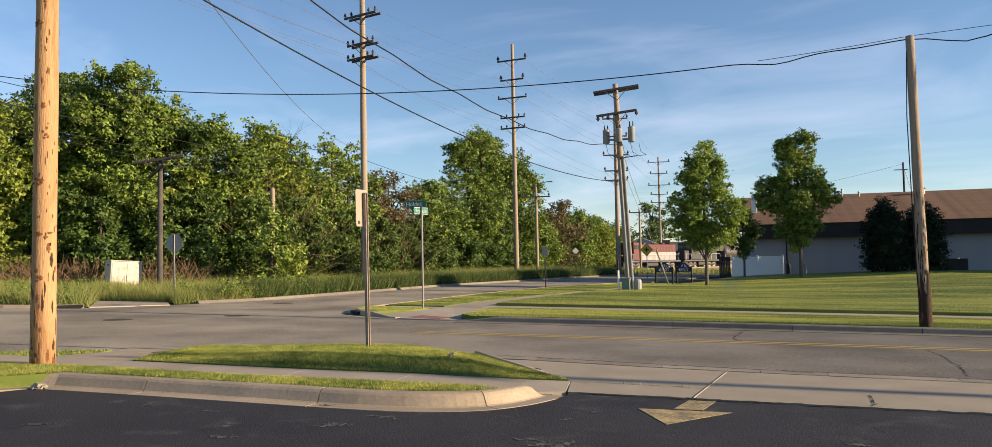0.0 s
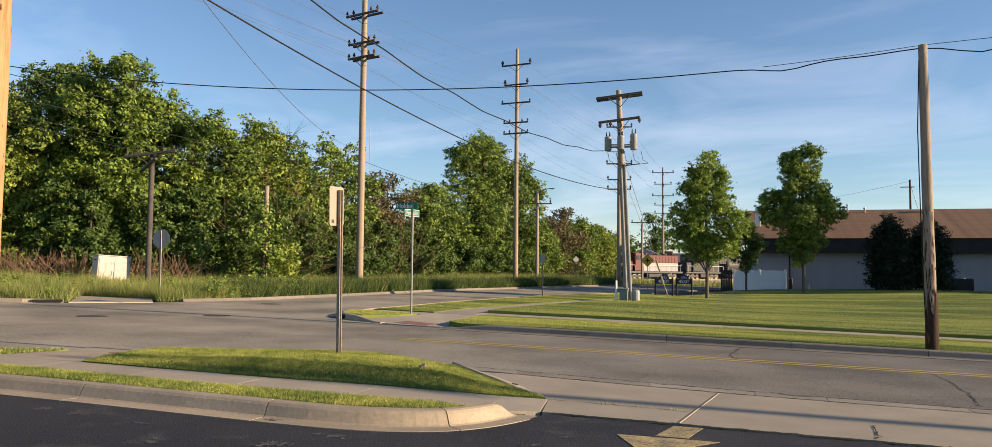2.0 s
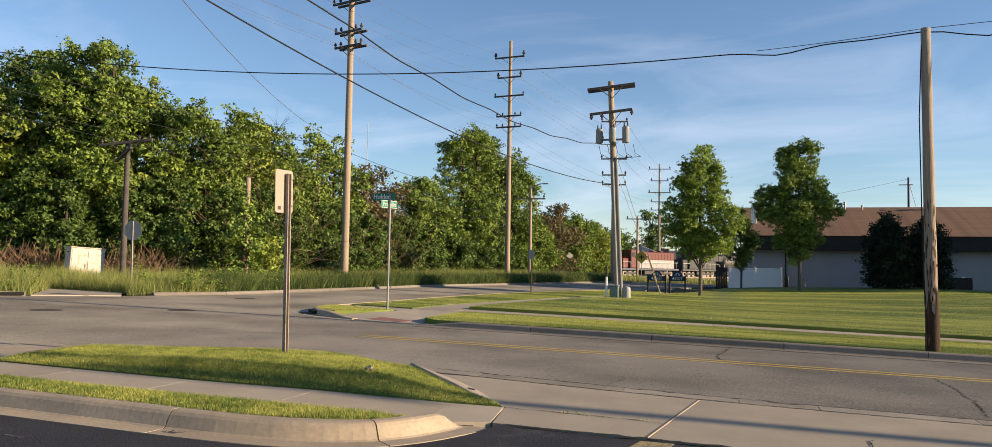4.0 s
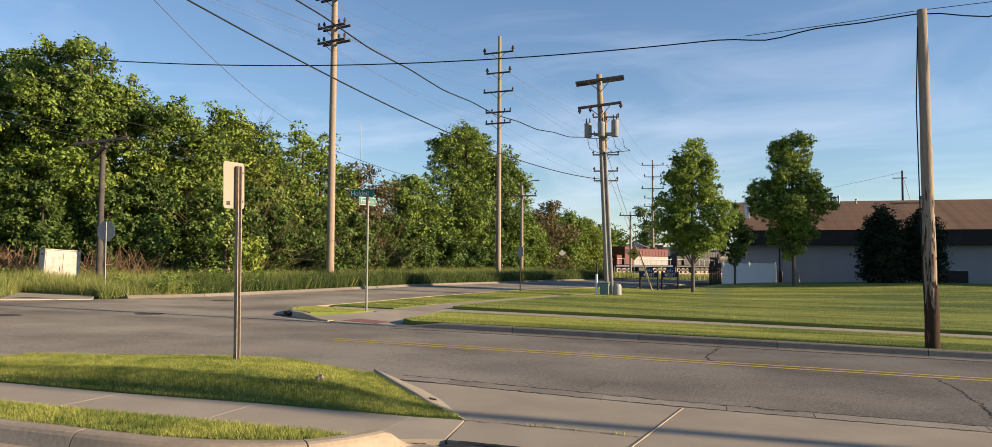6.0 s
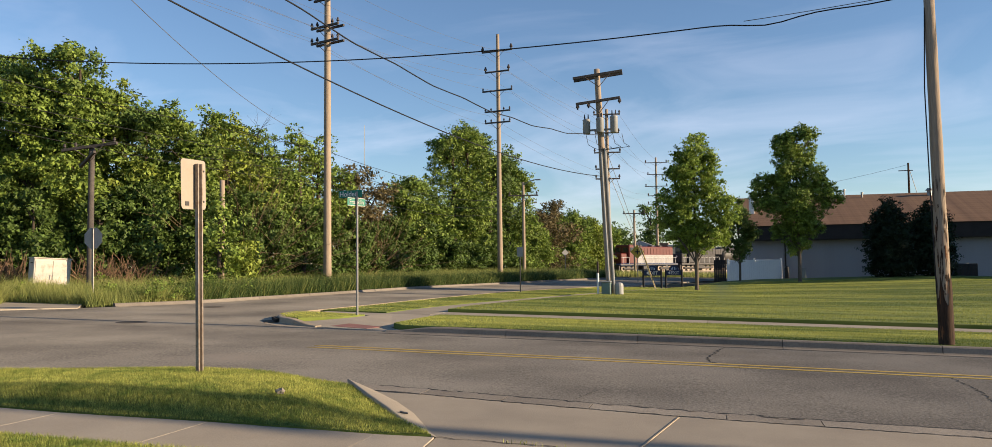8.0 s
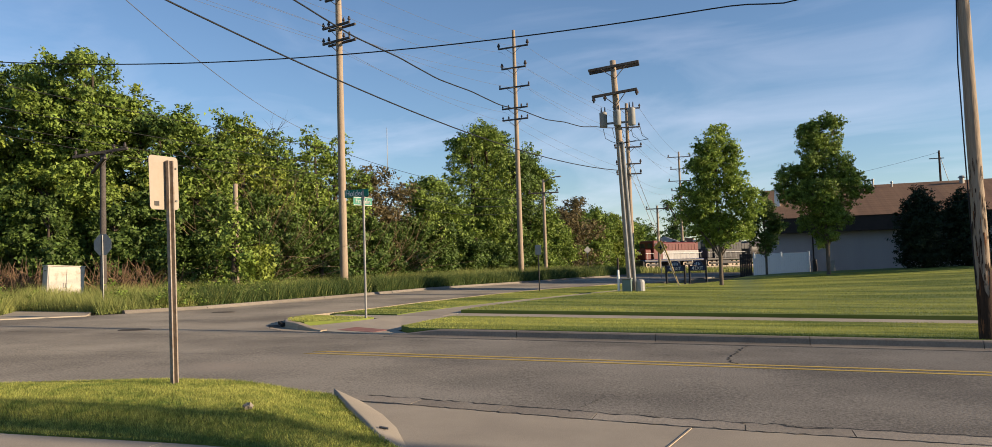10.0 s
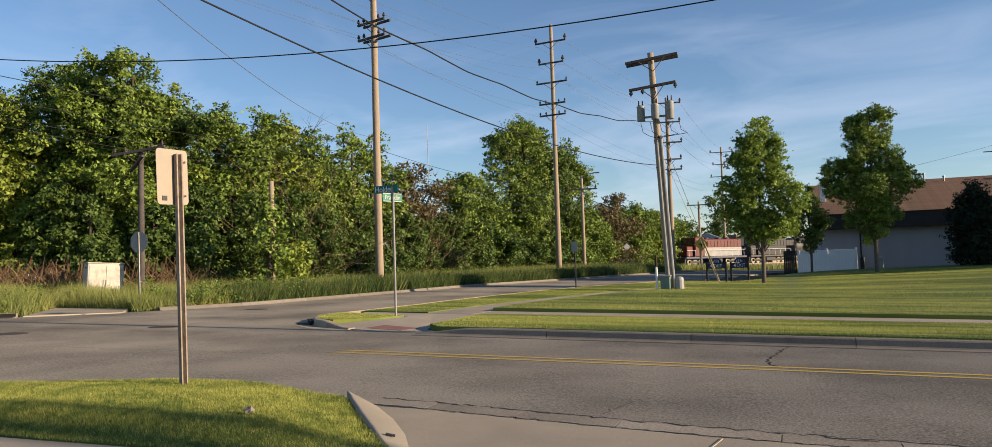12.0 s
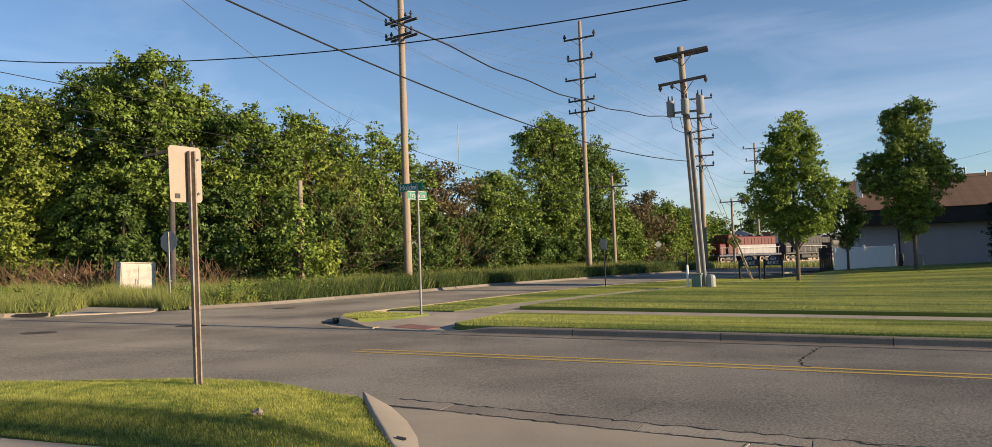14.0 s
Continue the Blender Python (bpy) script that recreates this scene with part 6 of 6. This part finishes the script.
for x, y in ((-14.85, 17.3), (-12.95, 19.8), (-15.4, 26.45)):
    disc("manhole_cover", x, y, 0.36, g, "dark cast iron manhole cover set in the asphalt", "iron")


def crack(pts, w, zf=g, label="dark ragged crack in the asphalt"):
    fine = []
    for (x0, y0), (x1, y1) in zip(pts, pts[1:]):
        n = max(2, int(math.hypot(x1 - x0, y1 - y0) / 0.08))
        fine += [(x0 + (x1 - x0) * k / n + rng.normal(0, 0.02), y0 + (y1 - y0) * k / n + rng.normal(0, 0.02)) for k in range(n)]
    bm = bmesh.new()
    prev = None
    for i, (x, y) in enumerate(fine):
        x2, y2 = fine[min(i + 1, len(fine) - 1)]
        x1, y1 = fine[max(i - 1, 0)]
        d = math.hypot(x2 - x1, y2 - y1) or 1
        ww = w * rng.uniform(0.25, 1.0)
        a, b = -(y2 - y1) / d * ww, (x2 - x1) / d * ww
        z = float(zf(x, y)) + 0.004
        cur = (bm.verts.new((x + a, y + b, z)), bm.verts.new((x - a, y - b, z)))
        if prev:
            bm.faces.new((prev[0], prev[1], cur[1], cur[0]))
        prev = cur
    return tagged(link("crack", bm, M["crack"]), label, "crack", kind="structure")


crack([(0.92, 19.5), (0.78, 18.6), (0.65, 17.55), (0.68, 17.0), (0.82, 16.7)], 0.022)
crack([(4.05, 16.3), (4.02, 15.0), (3.93, 14.1), (3.84, 13.3), (3.65, 12.3)], 0.014)
crack([(-0.6, 13.4), (-0.75, 12.5)], 0.008)
crack([(x, seam(x, 0.015)) for x in (-3.2, -2, -1.2, -0.5, 0.1, 0.9, 1.8, 3.4, 6, 10, 16)], 0.026, lambda x, y: g(x, y) + 0.013, label="ragged dark seam between asphalt and gutter")
crack([(-1.3, 9.13), (0.5, 9.13), (3, 9.135), (6, 9.13), (12, 9.13)], 0.028, lambda x, y: g(x, y) + 0.043, "dark weedy seam along the lot's edge")
crack([(2.04, 10.1), (1.9, 9.15)], 0.014, lambda x, y: apron_z(x, y) + 0.002, "dark joint in the concrete apron")
crack([(-1.52, 10.03), (-0.6, 10.03), (0.2, 9.97)], 0.011, lambda x, y: apron_z(x, y) + 0.002, "thin crack in the concrete apron")
crack([(x, seam(x, GUT)) for x in (-2.9, -1.5, -0.5, 0.44, 1.8, 3.4, 8, 16)], 0.012, lambda x, y: apron_z(x, y) + 0.002, "thin dark seam behind the gutter")
for k in range(4):
    x = -2.0 + 2.4 * k + rng.uniform(0, 1.8)
    crack([(x, seam(x, 0.03)), (x + 0.25, seam(x, -0.08 + rng.uniform(-0.08, 0.1))), (x + 0.6, seam(x + 0.6, 0.02))], 0.014, lambda x, y: g(x, y) + 0.014)
blades("weed_tuft", [(-0.9, 10.02), (0.1, 9.97), (0.1, 10.0), (-0.9, 10.05)], apron_z, 900, 0.045, 0.008, M["blade"], "tiny weeds sprouting from the seam in the concrete", 0.9)
crack([(-26, 17.5), (-18, 18.6), (-10, 18.9), (-4, 19.0)], 0.012)
crack([(-16, 14.0), (-12, 15.6), (-7, 15.9)], 0.008)
st = bmesh.new()
bmesh.ops.create_icosphere(st, subdivisions=2, radius=0.042)
for v in st.verts:
    v.co += Vector(rng.normal(0, 0.008, 3))
    v.co.z *= 0.8
st.transform(pose(-3.25, 10.47, float(isl_z(-3.25, 10.47)) + 0.045))
tagged(link("stone", st, M["concrete"]), "small pale stone lying in the grass", "stone")
lit = bmesh.new()
box(lit, -0.04, 0.04, -0.022, 0.022, 0, 0.008)
lit.transform(pose(-2.1, 10.78, float(apron_z(-2.1, 10.78)) + 0.05, 4, 14, 25))
tagged(link("litter", lit, M["black"]), "flat dark scrap lying on the concrete", "litter")
bag = bmesh.new()
bmesh.ops.create_icosphere(bag, subdivisions=2, radius=0.09)
for v in bag.verts:
    v.co = Vector((v.co.x * 1.2, v.co.y * 0.7, max(0, v.co.z) * 0.6)) + Vector(rng.normal(0, 0.015, 3))
bag.transform(pose(-7.35, 7.5, float(g(-7.3, 7.5)) + 0.05))
tagged(link("litter", bag, M["alu"]), "crumpled pale bag against the kerb", "litter")
for x, y, a in ((-10.12, 21.62, -52), (-19.95, 20.92, 38)):
    e = empty("storm_drain", pose(x, y, float(g(x, y)), 0, 0, a), "dark storm drain opening in the kerb", "storm drain")
    part("mouth", boxed(-0.42, 0.42, -0.04, 0.06, 0.02, 0.105), M["crack"], e)
    part("grate", boxed(-0.4, 0.4, -0.3, -0.05, 0.002, 0.014), M["iron"], e)


def scuff(x, y, length, width, turn):
    """A ragged pale scrape where tyres have worn the sealer."""
    bm = bmesh.new()
    n = 14
    up, down = [], []
    for k in range(n + 1):
        f = k / n
        w = width * math.sin(math.pi * min(1, max(0.02, f))) ** 0.6 * rng.uniform(0.25, 1.0)
        px, py = (f - 0.5) * length, rng.normal(0, width * 0.25)
        for side, row in ((w / 2, up), (-w / 2, down)):
            qx, qy = x + px * math.cos(turn) - (py + side) * math.sin(turn), y + px * math.sin(turn) + (py + side) * math.cos(turn)
            row.append(bm.verts.new((qx, qy, float(lot_z(qx, qy)) + 0.004)))
    for k in range(n):
        bm.faces.new((up[k], up[k + 1], down[k + 1], down[k]))
    return tagged(link("scuff", bm, M["scuff"]), "pale ragged scuff on the sealed asphalt", "scuff", kind="structure")


for k in range(34):
    scuff(rng.uniform(-6.6, 4.5), rng.uniform(5.0, 8.7) if k % 4 else rng.uniform(6.6, 7.3), rng.uniform(0.12, 0.42), rng.uniform(0.05, 0.16), rng.normal(0.3, 0.7))
